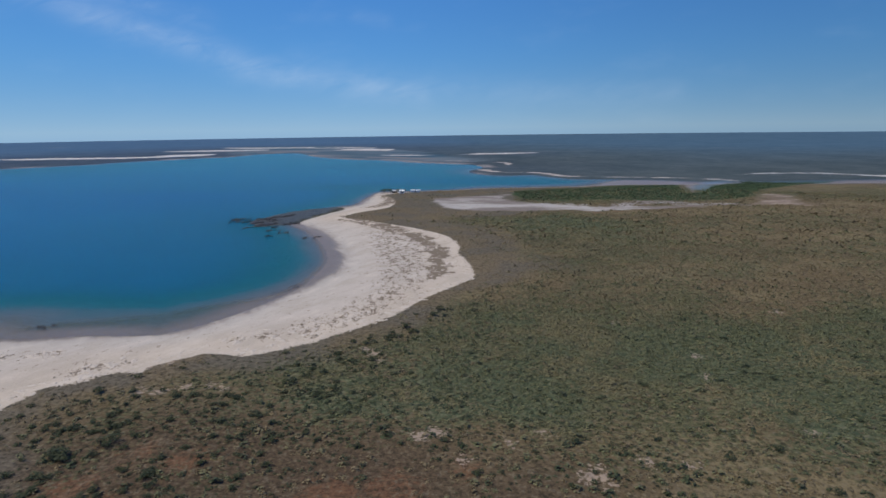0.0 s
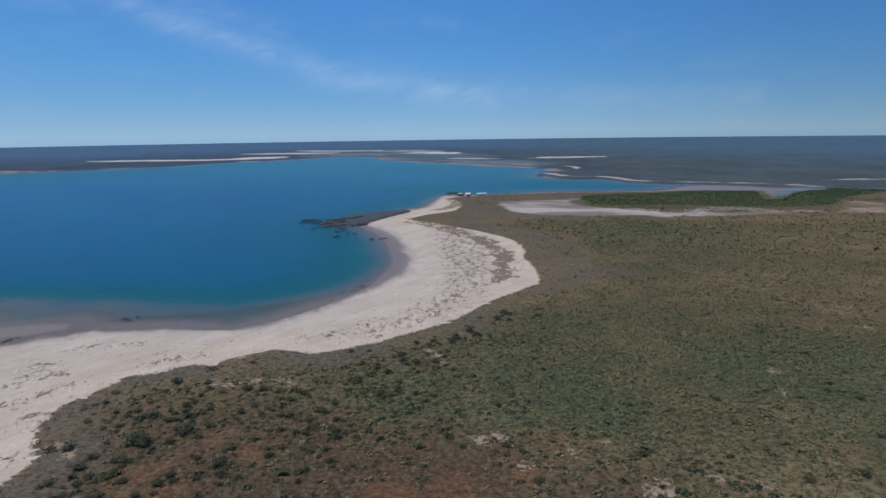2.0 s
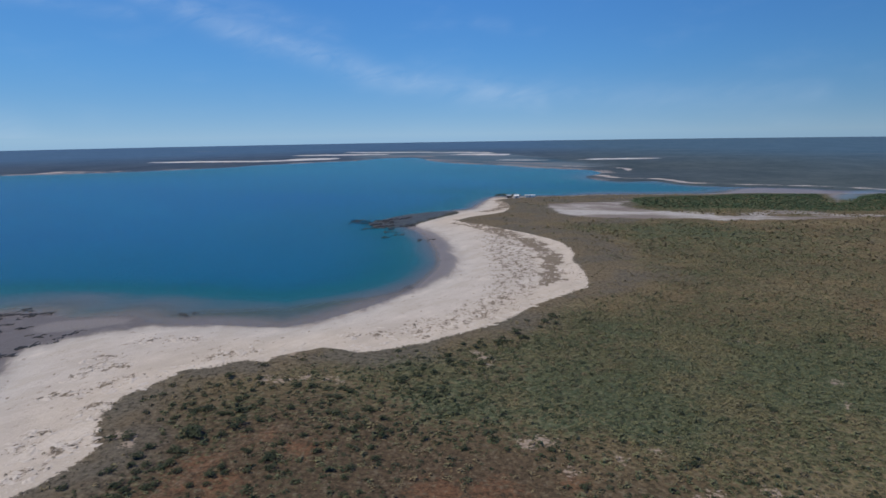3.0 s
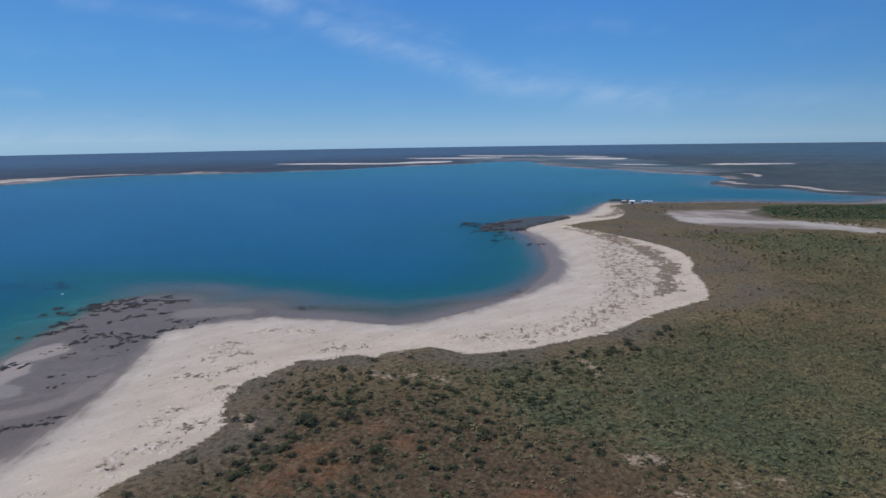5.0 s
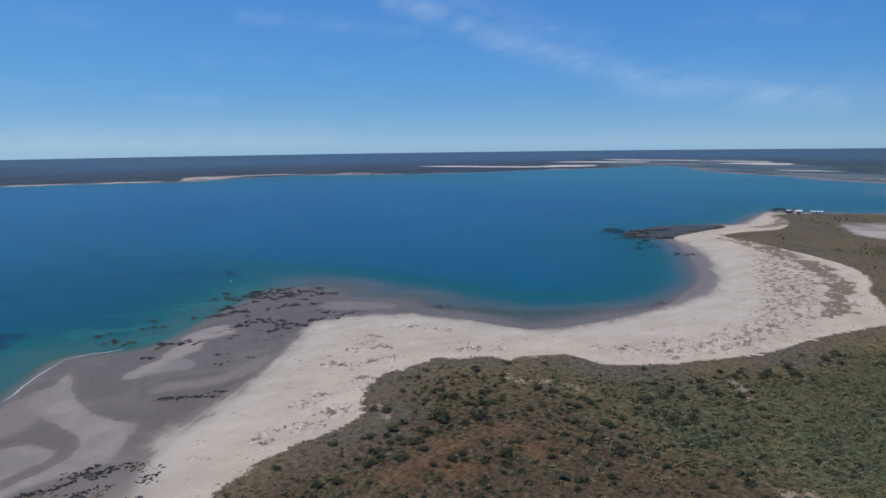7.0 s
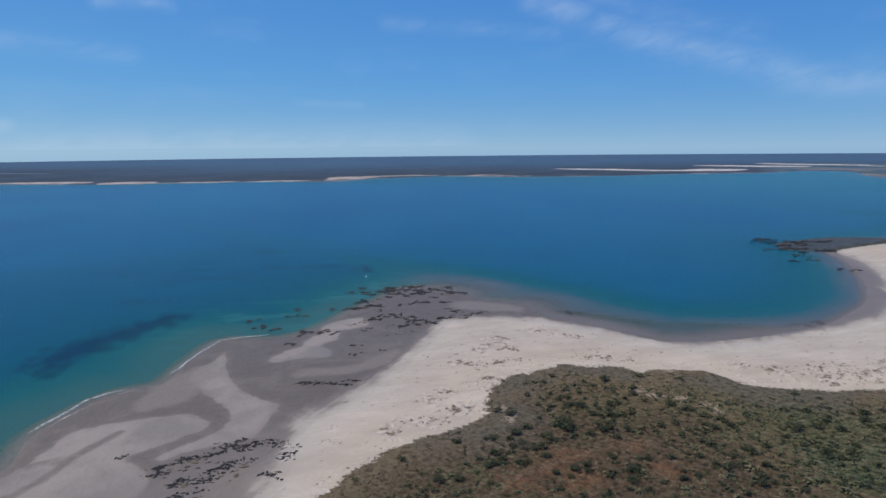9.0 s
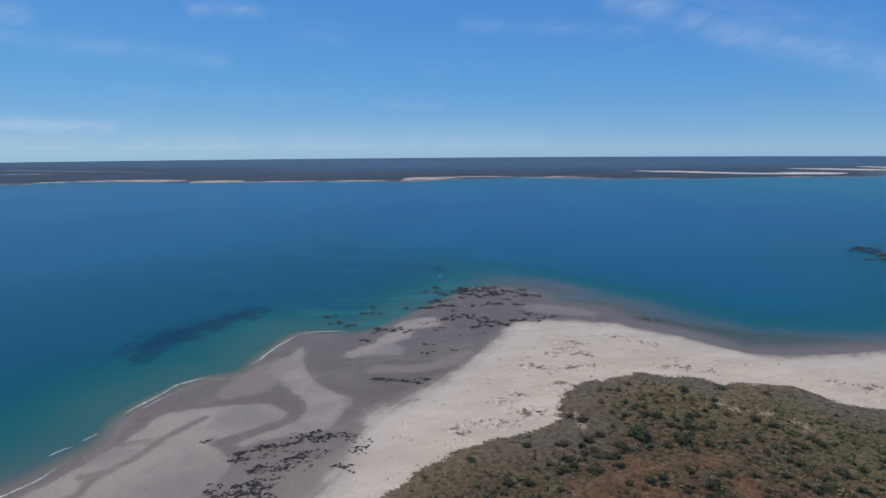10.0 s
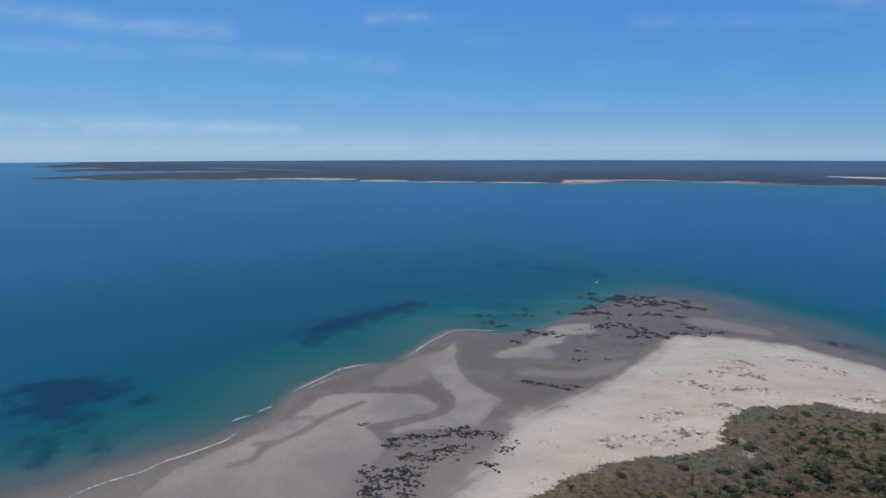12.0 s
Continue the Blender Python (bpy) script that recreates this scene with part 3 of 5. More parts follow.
RED_SOIL = [(-64, 94, 6), (-56, 88, 6), (-63, 87, 5), (-57, 105, 4), (-64, 80, 6), (-10, 92, 6), (-19, 92, 6), (-47, 102, 5), (3, 99, 4), (-31, 560, 10), (-18, 568, 9), (72, 428, 8), (88, 424, 9), (104, 422, 9), (120, 424, 8), (60, 600, 7), (30, 594, 7)]
LOAM = [(-48, 95, 34), (-20, 90, 30), (-65, 84, 38), (10, 80, 24)]      # dark red-brown soil on the low rise
TAN_SOIL = [(103, 196, 22), (140, 208, 24), (57, 205, 14), (114, 200, 12), (155, 238, 18), (152, 418, 22), (210, 317, 46), (285, 434, 40), (61, 130, 6), (60, 112, 7), (7, 112, 7), (63, 91, 8)]
GREEN = [(69, 140, 16), (96, 150, 26), (130, 187, 22), (33, 160, 14), (19, 120, 14), (108, 372, 26), (60, 384, 28), (23, 393, 22), (63, 155, 12), (75, 117, 14), (17, 192, 10), (-69, 115, 8), (-48, 123, 9), (-26, 127, 9), (-11, 124, 14), (3, 121, 10), (16, 136, 14), (20, 123, 8), (-65, 99, 5)]
TRACK = [(-65, 70), (-65, 76), (-65, 83), (-63, 92), (-61, 99), (-58, 106), (-54, 112)]
DRIFT_BAND = [(-48, 399), (-38, 393), (-27, 376), (-17, 354), (-11, 339), (-5, 323), (0, 304), (3, 287), (2, 265), (2, 246), (-3, 239), (-6, 236), (-8, 246), (-7, 261), (-7, 282), (-12, 306), (-16, 326), (-23, 345), (-33, 359), (-43, 380)]
DRIFT_LINES = [[(-52, 555, 7), (-45, 527, 7), (-45, 499, 6), (-50, 482, 5), (-57, 470, 4)], [(-71, 424, 3), (-58, 408, 3), (-48, 396, 4)], [(-70, 408, 2), (-58, 397, 2.5), (-42, 376, 3), (-28, 350, 2)]]
DRIFT_ZONE = [(-46, 361), (-17, 333), (-8, 268), (-8, 230), (-15, 212), (-23, 189), (-32, 180), (-45, 170), (-47, 180), (-35, 197), (-26, 224), (-31, 284)]
HUMMOCKS = [(-97, 76), (-96, 84), (-95, 86), (-95, 95), (-94, 98), (-116, 118), (-120, 130), (-120, 136), (-117, 135), (-114, 138), (-108, 125), (-107, 130), (-120, 157), (-112, 159), (-110, 160), (-107, 161), (-102, 114), (-104, 101), (-122, 142), (-111, 120), (-102, 94), (-91, 150), (-92, 147), (-84, 152), (-60, 169), (-54, 173), (-51, 173), (-45, 180), (-40, 179), (-43, 185), (-28, 188), (-32, 192), (-24, 195), (-39, 172)]


# ---- geometry helpers ----
def smooth(poly, steps=4):
    """A closed curve through the plan's corners, with tangents no longer than the sides beside them."""
    p = np.array(poly, float)
    b, c = p, np.roll(p, -1, 0)
    side = c - b
    reach = np.minimum(np.linalg.norm(side, axis=1), np.linalg.norm(np.roll(side, 1, 0), axis=1))
    m = (side + np.roll(side, 1, 0)) / 2
    m *= (np.minimum(1, reach / (np.linalg.norm(m, axis=1) + 1e-9)))[:, None]
    k = np.roll(m, -1, 0)
    out = []
    for s in np.arange(steps) / steps:
        out.append((2 * s ** 3 - 3 * s * s + 1) * b + (s ** 3 - 2 * s * s + s) * m + (3 * s * s - 2 * s ** 3) * c + (s ** 3 - s * s) * k)
    return np.stack(out, 1).reshape(-1, 2)


def inside_by(xy, poly, steps=4, margin=60.0):
    """Signed distance to a closed curve, positive inside, cut off at the margin outside its box."""
    q = smooth(poly, steps) if steps > 1 else np.array(poly, float)
    low, high = q.min(0) - margin, q.max(0) + margin
    out = np.full(len(xy), -margin)
    pick = np.nonzero(((xy > low) & (xy < high)).all(1))[0]
    a, b = q, np.roll(q, -1, 0)
    d = b - a
    dd = (d * d).sum(1) + 1e-9
    for s in range(0, len(pick), 20000):
        k = pick[s:s + 20000]
        px, py = xy[k, 0][:, None], xy[k, 1][:, None]
        ex, ey = px - a[:, 0], py - a[:, 1]
        t = np.clip((ex * d[:, 0] + ey * d[:, 1]) / dd, 0, 1)
        r = np.sqrt(((ex - t * d[:, 0]) ** 2 + (ey - t * d[:, 1]) ** 2).min(1))
        cross = (a[:, 1] > py) != (b[:, 1] > py)
        at = a[:, 0] + (py - a[:, 1]) * d[:, 0] / np.where(np.abs(d[:, 1]) < 1e-9, 1e-9, d[:, 1])
        odd = (cross & (px < at)).sum(1) % 2 == 1
        out[k] = np.where(odd, r, -r)
    return out


def any_of(xy, polys, steps=4, margin=60.0):
    return np.maximum.reduce([inside_by(xy, p, steps, margin) for p in polys])


def lattice(ix, iy, seed):
    h = np.sin(ix * 127.1 + iy * 311.7 + seed * 74.7) * 43758.5453
    return h - np.floor(h)


def fbm(xy, size, seed=0, octaves=4):
    """Smooth value noise, about 0 to 1, whose largest features are that many metres."""
    out, amp, total = np.zeros(len(xy)), 1.0, 0.0
    for k in range(octaves):
        p = xy / size * 2 ** k
        i = np.floor(p)
        f = p - i
        f = f * f * (3 - 2 * f)
        v = [lattice(i[:, 0] + dx, i[:, 1] + dy, seed + k) for dx, dy in ((0, 0), (1, 0), (0, 1), (1, 1))]
        out += amp * ((v[0] * (1 - f[:, 0]) + v[1] * f[:, 0]) * (1 - f[:, 1]) + (v[2] * (1 - f[:, 0]) + v[3] * f[:, 0]) * f[:, 1])
        total += amp
        amp *= 0.5
    return out / total


def ease(v, low, high):
    t = np.clip((v - low) / (high - low), 0, 1)
    return t * t * (3 - 2 * t)


def mesh_of(name, verts, faces, material, smooth_faces=False):
    me = bpy.data.meshes.new(name)
    faces = np.asarray(faces, np.int32)
    me.vertices.add(len(verts))
    me.vertices.foreach_set("co", np.asarray(verts, np.float32).ravel())
    me.loops.add(faces.size)
    me.loops.foreach_set("vertex_index", faces.ravel())
    me.polygons.add(len(faces))
    me.polygons.foreach_set("loop_start", np.arange(0, faces.size, faces.shape[1], dtype=np.int32))
    me.polygons.foreach_set("use_smooth", np.full(len(faces), smooth_faces))
    me.materials.append(material)
    me.update(calc_edges=True)
    return me


def give(me, name, values):
    me.attributes.new(name, "FLOAT", "POINT").data.foreach_set("value", np.asarray(values, np.float32))


def part(name, bm, material, parent=None, label=""):
    me = bpy.data.meshes.new(name)
    bm.to_mesh(me)
    bm.free()
    me.materials.append(material)
    ob = new(name, me)
    ob.parent = parent
    return tagged(ob, label)


def strips(q, lines):
    """How far inside the nearest of some tapered strips, each a row of x, y and half width."""
    out = np.full(len(q), -60.0)
    for line in lines:
        for (ax, ay, aw), (bx, by, bw) in zip(line, line[1:]):
            dx, dy = bx - ax, by - ay
            t = np.clip(((q[:, 0] - ax) * dx + (q[:, 1] - ay) * dy) / (dx * dx + dy * dy), 0, 1)
            out = np.maximum(out, aw + t * (bw - aw) - np.hypot(q[:, 0] - ax - t * dx, q[:, 1] - ay - t * dy))
    return out


# ---- how the land lies ----
def lie(xy):
    """Height of the ground and the plan's distances at those places."""
    sea = inside_by(xy, SEA, 3, 6000.0)
    veg = inside_by(xy, SCRUB, 3, 6000.0)
    dry = inside_by(xy, DRY_LAND, 3, 6000.0)
    far = inside_by(xy, FAR_LAND, 3, 6000.0)
    near_land = np.maximum(-sea, 0)
    z = np.where(sea > 0, -np.minimum(0.05 + 0.05 * sea, 4.0), 0.04 + np.minimum(0.010 * near_land, 0.25))
    z += np.where(sea < 0, ease(dry, 0, 12) * 0.6 + ease(veg, -4, 8) * 0.5, 0)
    dunes = fbm(xy, 26, 3) - 0.5
    z += ease(veg, 0, 15) * dunes * 1.1 + ease(dry, 2, 10) * (fbm(xy, 9, 5) - 0.5) * 0.30 * (sea < 0)
    z += np.where(far > 5, 0.6, 0)
    shelf = inside_by(xy, PLATFORM[0], 3)
    z = np.where(shelf > -2, np.maximum(z, -0.25 + 0.5 * ease(shelf, -2, 3) + 0.5 * (fbm(xy, 6, 15) - 0.5)), z)
    return z, sea, veg, dry, far


def inland_at(xy):
    """How far the place lies in the closed low scrub east of the dunes."""
    return ease(xy[:, 0] + (fbm(xy, 30, 91) - 0.5) * 30, -25, 30) * ease(xy[:, 1] - 0.25 * xy[:, 0], 82, 104) * ease(-xy[:, 1] + (fbm(xy, 60, 93) - 0.5) * 90, -255, -195)


def greenness(xy):
    v = (fbm(xy, 75, 11, 4) - 0.5) * 2.6 + (fbm(xy, 14, 12, 3) - 0.5) * 1.2
    v += 0.35 * inland_at(xy) + 0.5 * (fbm(xy, 22, 97) - 0.5) * ease(xy[:, 0], -20, 30)
    for x, y, r in GREEN:
        v += 0.8 * np.exp(-((xy[:, 0] - x) ** 2 + (xy[:, 1] - y) ** 2) / r ** 2)
    for x, y, r in TAN_SOIL:
        v -= 0.9 * np.exp(-((xy[:, 0] - x) ** 2 + (xy[:, 1] - y) ** 2) / r ** 2)
    return v


def belt_at(xy, veg):
    """Distance behind the beach, shrunk where the grassy belt is wide: round the bay's head and out on the neck."""
    # the neck is grass nearly all over
    return veg * (1 - 0.62 * ease(xy[:, 1], 205, 260)) * (1 - 0.88 * ease(xy[:, 1], 395, 425) * ease(-xy[:, 0], -95, -45))


def spots(xy, places):
    return np.maximum.reduce([r - np.hypot(xy[:, 0] - x, xy[:, 1] - y) for x, y, r in places])


def along(q, line):
    """Minus the distance to an open line."""
    out = np.full(len(q), 1e9)
    for (ax, ay), (bx, by) in zip(line, line[1:]):
        dx, dy = bx - ax, by - ay
        t = np.clip(((q[:, 0] - ax) * dx + (q[:, 1] - ay) * dy) / (dx * dx + dy * dy), 0, 1)
        out = np.minimum(out, np.hypot(q[:, 0] - ax - t * dx, q[:, 1] - ay - t * dy))
    return -out


# ---- ground sheet: rings that widen towards the horizon ----
def rings(r0, r1, count, fine=0.22):
    turn = np.concatenate([np.arange(-44, 112, fine), np.arange(112, 316, 4.0)])
    a = np.radians(turn)
    r = np.concatenate([[0.01, r0 / 4, r0 / 2], r0 * (r1 / r0) ** (np.arange(count - 3) / (count - 4))])
    x = -np.sin(a)[None] * r[:, None]
    y = np.cos(a)[None] * r[:, None]
    n = len(a)
    i, j = np.meshgrid(np.arange(count - 1), np.arange(n), indexing="ij")
    k = (j + 1) % n
    faces = np.stack([i * n + j, (i + 1) * n + j, (i + 1) * n + k, i * n + k], -1).reshape(-1, 4)[:, ::-1]
    return np.stack([x.ravel(), y.ravel()], -1), faces, n


xy, faces, n_ring = rings(20.0, EDGE - 5.0, 400)
z, sea, veg, dry, far = lie(xy)
me = mesh_of("ground", np.column_stack([xy, z]), faces, GROUND, True)
give(me, "sea", sea)
give(me, "veg", veg)
give(me, "dry", dry + 2.5 * ease(xy[:, 0], -130, -100) * ease(-xy[:, 1], -225, -190))
give(me, "belt", belt_at(xy, veg))
give(me, "far", far)
give(me, "east", ease(xy[:, 0] + (fbm(xy, 300, 51) - 0.5) * 300, -350, 350))
give(me, "bar", any_of(xy, BARS))
give(me, "bank", np.maximum(along(xy, SANDBANK[0]), along(xy, SANDBANK[1])))
give(me, "bay", ease(xy[:, 0], -130, -100))
give(me, "tan", any_of(xy, TAN_SAND))
give(me, "salt", np.maximum(any_of(xy, SALT), strips(xy, SALT_EDGE)))
give(me, "mud", any_of(xy, MUD))
give(me, "pale", any_of(xy, PALE_FLATS, 4, 400.0))
give(me, "lagoon", any_of(xy, LAGOON))
give(me, "mang", any_of(xy, MANGROVE))
give(me, "pink", any_of(xy, CLEARING))
give(me, "spit", strips(xy, SALT_STREAKS))
give(me, "shore", strips(xy, BEACH_STREAKS))
give(me, "silt", strips(xy, MUD_STREAKS))
give(me, "damp", any_of(xy, DAMP))
give(me, "shelf", any_of(xy, PLATFORM))
give(me, "green", greenness(xy))
give(me, "bare", spots(xy, BARE))
give(me, "loam", spots(xy, LOAM))
give(me, "red", spots(xy, RED_SOIL))


def litter_at(q):
    """How much drift litter lies there: a band at the back of the wide beach, and scraps before it."""
    band = ease(inside_by(q, DRIFT_BAND, 3) + (fbm(q * (0.35, 1.0), 5, 61) - 0.5) * 15, -2, 3)
    band = np.maximum(band, ease(strips(q, DRIFT_LINES) + (fbm(q, 7, 65) - 0.5) * 4, -1, 1.5))
    band *= 0.78 + 0.42 * ease(fbm(q * (0.3, 1.0), 4, 63), 0.35, 0.65)
    zone = ease(inside_by(q, DRIFT_ZONE, 3), -6, 6)
    hump = ease(spots(q, [(x, y, 3.0) for x, y in HUMMOCKS]), -1.5, 2.5)
    return np.maximum(np.maximum(0.95 * band, 0.48 * zone), 0.62 * hump)


give(me, "litter", litter_at(xy))
give(me, "track", along(xy, TRACK))
give(me, "chan", np.maximum.reduce([along(xy, line) for line in CHANNELS]))
ground = tagged(new("ground", me), "flat coast of pale sand, red scrub soil and grey tidal flats", "ground", kind="structure")

wxy, wfaces, wn_ring = rings(60.0, EDGE - 5.0, 260, 0.4)
wsea = inside_by(wxy, SEA, 3, 6000.0)
keep = (wsea[wfaces] > -60).any(1)
wfaces = wfaces[keep]
used, where = np.unique(wfaces, return_inverse=True)
wxy, wsea = wxy[used], wsea[used]
wme = mesh_of("water", np.column_stack([wxy, np.zeros(len(wxy))]), where.reshape(wfaces.shape), WATER, True)
# the open shore drops off faster than the bay's
open_shore = ease(-wxy[:, 0], 118, 150) * ease(-wxy[:, 1], -196, -168)
beyond = ease(np.hypot(wxy[:, 0], wxy[:, 1]), 640, 780)
neck = ease(wxy[:, 1], 200, 250) * ease(-wxy[:, 1], -640, -600)
give(wme, "off", wsea * (1 + 0.7 * open_shore + 1.1 * neck) * (1 - 0.62 * ease(wxy[:, 1], 560, 1000)) + 300 * ease(-wxy[:, 0], 1300, 1900) + 12 * beyond + 7 * neck)
shoal_by = np.maximum(along(wxy, SANDBANK[0]), along(wxy, SANDBANK[1]))
give(wme, "west", open_shore)
give(wme, "open", open_shore * ease(wxy[:, 1], 40, 105))
give(wme, "thin", wsea * (1 + 2.6 * open_shore + 4.0 * neck) - 9.0 * np.exp(-(shoal_by / 9.0) ** 2) + 16 * beyond)
give(wme, "head", ease(wxy[:, 1], 480, 1150) * ease(wxy[:, 0], -900, -350))
give(wme, "weed", any_of(wxy, WEED))
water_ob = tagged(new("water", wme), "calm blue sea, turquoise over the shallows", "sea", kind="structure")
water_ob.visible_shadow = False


# ---- scrub ----
def tuft(rng, leaves, size, flat):
    """Leaf clumps round a low dome: vertices and quads, about one unit in radius."""
    v, f = [], []
    for k in range(leaves):
        a, u = rng.uniform(0, 2 * math.pi), rng.uniform(0.05, 1.0)
        r = rng.uniform(0.55, 1.0)
        h = math.sqrt(1 - u * u)
        c = np.array([math.cos(a) * h * r, math.sin(a) * h * r, (u * r) * flat + 0.02])
        n = 0.6 * c + rng.normal(0, 0.35, 3) + [0, 0, 0.9]
        n /= np.linalg.norm(n)
        s = np.cross(n, rng.normal(0, 1, 3))
        s /= np.linalg.norm(s)
        t = np.cross(n, s)
        w, l = size * rng.uniform(0.6, 1.2), size * rng.uniform(0.8, 1.5)
        for p in ((-w, -l * 0.4), (w * 0.7, -l * 0.6), (w * 0.4, l), (-w * 0.5, l * 0.7)):
            v.append(c + s * p[0] + t * p[1])
        f.append([4 * k, 4 * k + 1, 4 * k + 2, 4 * k + 3])
    return np.array(v), np.array(f)


def strewn(name, places, heights, sizes, kinds, material, label, category):
    """One joined object of many tufts."""
    rng = np.random.default_rng(len(places))
    vs, fs, base = [], [], 0
    pick = rng.integers(0, len(kinds), len(places))
    spin = rng.uniform(0, 2 * np.pi, len(places))
    for k, (v, f) in enumerate(kinds):
        w = np.nonzero(pick == k)[0]
        if not len(w):
            continue
        c, s = np.cos(spin[w])[:, None], np.sin(spin[w])[:, None]
        r = sizes[w][:, None]
        x = (v[:, 0] * c - v[:, 1] * s) * r + places[w, 0][:, None]
        y = (v[:, 0] * s + v[:, 1] * c) * r + places[w, 1][:, None]
        zz = v[:, 2] * r * rng.uniform(0.8, 1.2, len(w))[:, None] + heights[w][:, None]
        vs.append(np.stack([x, y, zz], -1).reshape(-1, 3))
        fs.append((f[None] + (np.arange(len(w)) * len(v))[:, None, None] + base).reshape(-1, 4))
        base += len(w) * len(v)
    return tagged(new(name, mesh_of(name, np.concatenate(vs), np.concatenate(fs), material)), label, category, kind="stuff")


def scatter(spacing, r0, r1, seed, turn=(-42, 110)):
    """Jittered places in the fan of country between two radii."""
    rng = np.random.default_rng(seed)
    n = int(r1 / spacing)
    gx, gy = np.meshgrid(np.arange(-n, n + 1), np.arange(-n // 3, n + 1))
    p = np.stack([gx.ravel(), gy.ravel()], -1) * spacing + rng.uniform(-0.5, 0.5, (gx.size, 2)) * spacing
    r, a = np.hypot(p[:, 0], p[:, 1]), np.degrees(np.arctan2(-p[:, 0], p[:, 1]))
    return p[(r > r0) & (r < r1) & (a > turn[0]) & (a < turn[1])]


rng = np.random.default_rng(7)
LOW = [tuft(rng, 15, 0.27, 0.7) for k in range(6)]
BUSH = [tuft(rng, 26, 0.25, 0.75) for k in range(6)]
COARSE = [tuft(rng, 8, 0.5, 0.45) for k in range(4)]

p = np.concatenate([scatter(0.92, 60, 230, 1), scatter(1.25, 230, 330, 4), scatter(1.85, 330, 620, 2)])
z, sea, veg, dry, far = lie(p)
green = greenness(p)
chance = rng.uniform(0, 1, len(p))
bare = np.maximum(spots(p, BARE), 0.4 * spots(p, RED_SOIL) - 0.5)
salty = np.maximum(any_of(p, SALT), np.maximum(any_of(p, MUD), any_of(p, CLEARING)))
ok = (veg > 0.4) & (far < 0) & (bare < 0.2) & (salty < -2) & (along(p, TRACK) < -0.9)
ok &= chance < (0.52 + 0.43 * ease(green, -0.9, 0.9)) * (0.12 + 0.88 * ease(belt_at(p, veg) + (fbm(p, 18, 21) - 0.5) * 16, 4, 18)) * np.maximum(0.42 + 0.58 * ease(fbm(p, 7, 71), 0.36, 0.56), inland_at(p)) * (1 - 0.5 * ease(spots(p, LOAM), -8, 10))
p, z, green, veg = p[ok], z[ok], green[ok], veg[ok]
r = np.hypot(p[:, 0], p[:, 1])
size = np.minimum(rng.lognormal(-0.76, 0.36, len(p)), 0.95) * np.where(r > 330, 1.55, np.where(r > 230, 1.25, 1.0))
kind_of = green + 0.42 * inland_at(p) + (fbm(p, 11, 95) - 0.5) * 2.2 + rng.normal(0, 0.8, len(p))
near = r < 330
dark = (spots(p, LOAM) > rng.normal(-2, 9, len(p))) & (rng.uniform(0, 1, len(p)) < 0.5)
dark |= rng.uniform(0, 1, len(p)) < (0.01 + 0.20 * ease(-p[:, 0], -10, 35)) * ease(green + (fbm(p, 6, 81) - 0.5) * 2, -0.4, 0.9)
for mask, kinds in ((near, LOW), (~near, COARSE)):
    for name, pick, mat, label in (
            ("low_shrubs", kind_of > 0.28, LEAF_OLIVE, "low olive-green coastal shrubs on red-brown soil"),
            ("dark_scrub", dark, LEAF_GREEN, "small dark green shrubs on red-brown loam"),
            ("dry_scrub", kind_of <= 0.28, LEAF_DRY, "dry brown low scrub on bare soil")):
        w = mask & pick & (dark == (mat is LEAF_GREEN))
        if not w.any():
            continue
        strewn(name, p[w], z[w] - 0.03, size[w], kinds, mat, label, "shrubs")

# knee-high bushes, in loose clumps on the red soil and closer together inland
p = scatter(2.6, 65, 250, 17)
z, sea, veg, dry, far = lie(p)
clumped = ease(fbm(p, 13, 23), 0.46, 0.62)
ok = (belt_at(p, veg) > 12) & (far < 0) & (spots(p, BARE) < -0.5) & (spots(p, RED_SOIL) < rng.uniform(-4, 4, len(p))) & (along(p, TRACK) < -1.5)
ok &= rng.uniform(0, 1, len(p)) < (0.10 + 0.12 * inland_at(p) + 0.58 * clumped) * (1 - 0.55 * ease(p[:, 1] - 0.2 * p[:, 0], 150, 200))
p, z = p[ok], z[ok]
size = np.minimum(rng.lognormal(-0.28, 0.26, len(p)), 1.3)
deep = rng.uniform(0, 1, len(p)) < 0.62 - 0.47 * inland_at(p)
strewn("green_bushes", p[deep], z[deep] - 0.05, size[deep], BUSH, LEAF_BUSH, "dark green knee-high bushes in loose clumps", "bushes")
strewn("olive_bushes", p[~deep], z[~deep] - 0.05, size[~deep], BUSH, LEAF_OLIVE, "olive knee-high bushes among low scrub", "bushes")

# creepers and tufts on the beach, in small drifts
p, size = [], []
for x, y in HUMMOCKS:
    for k in range(rng.integers(6, 12)):
        d = rng.normal(0, 1, 2) * (2.0, 1.1)
        p.append((x + d[0] * 0.75 - d[1] * 0.6, y + d[0] * 0.9 + d[1] * 0.5))
        size.append(rng.uniform(0.18, 0.5))
q = scatter(1.3, 150, 430, 5)
lit = litter_at(q) * (0.4 + 1.2 * ease(fbm(q, 7, 31), 0.45, 0.7))
q = q[(rng.uniform(0, 1, len(q)) < lit * 0.5)]
edge_q = scatter(1.5, 70, 330, 6)
edge_veg = inside_by(edge_q, SCRUB, 3, 6000.0)
edge_q = edge_q[(edge_veg > -7) & (edge_veg < 0.5) & (rng.uniform(0, 1, len(edge_q)) < 0.22 * ease(fbm(edge_q, 8, 33), 0.42, 0.66))]
p = np.concatenate([np.array(p), q, edge_q])
size = np.concatenate([size, rng.uniform(0.13, 0.30, len(q)), rng.uniform(0.2, 0.5, len(edge_q))])
z, sea, veg, dry, far = lie(p)
ok = (dry > 3) & (veg < 1)
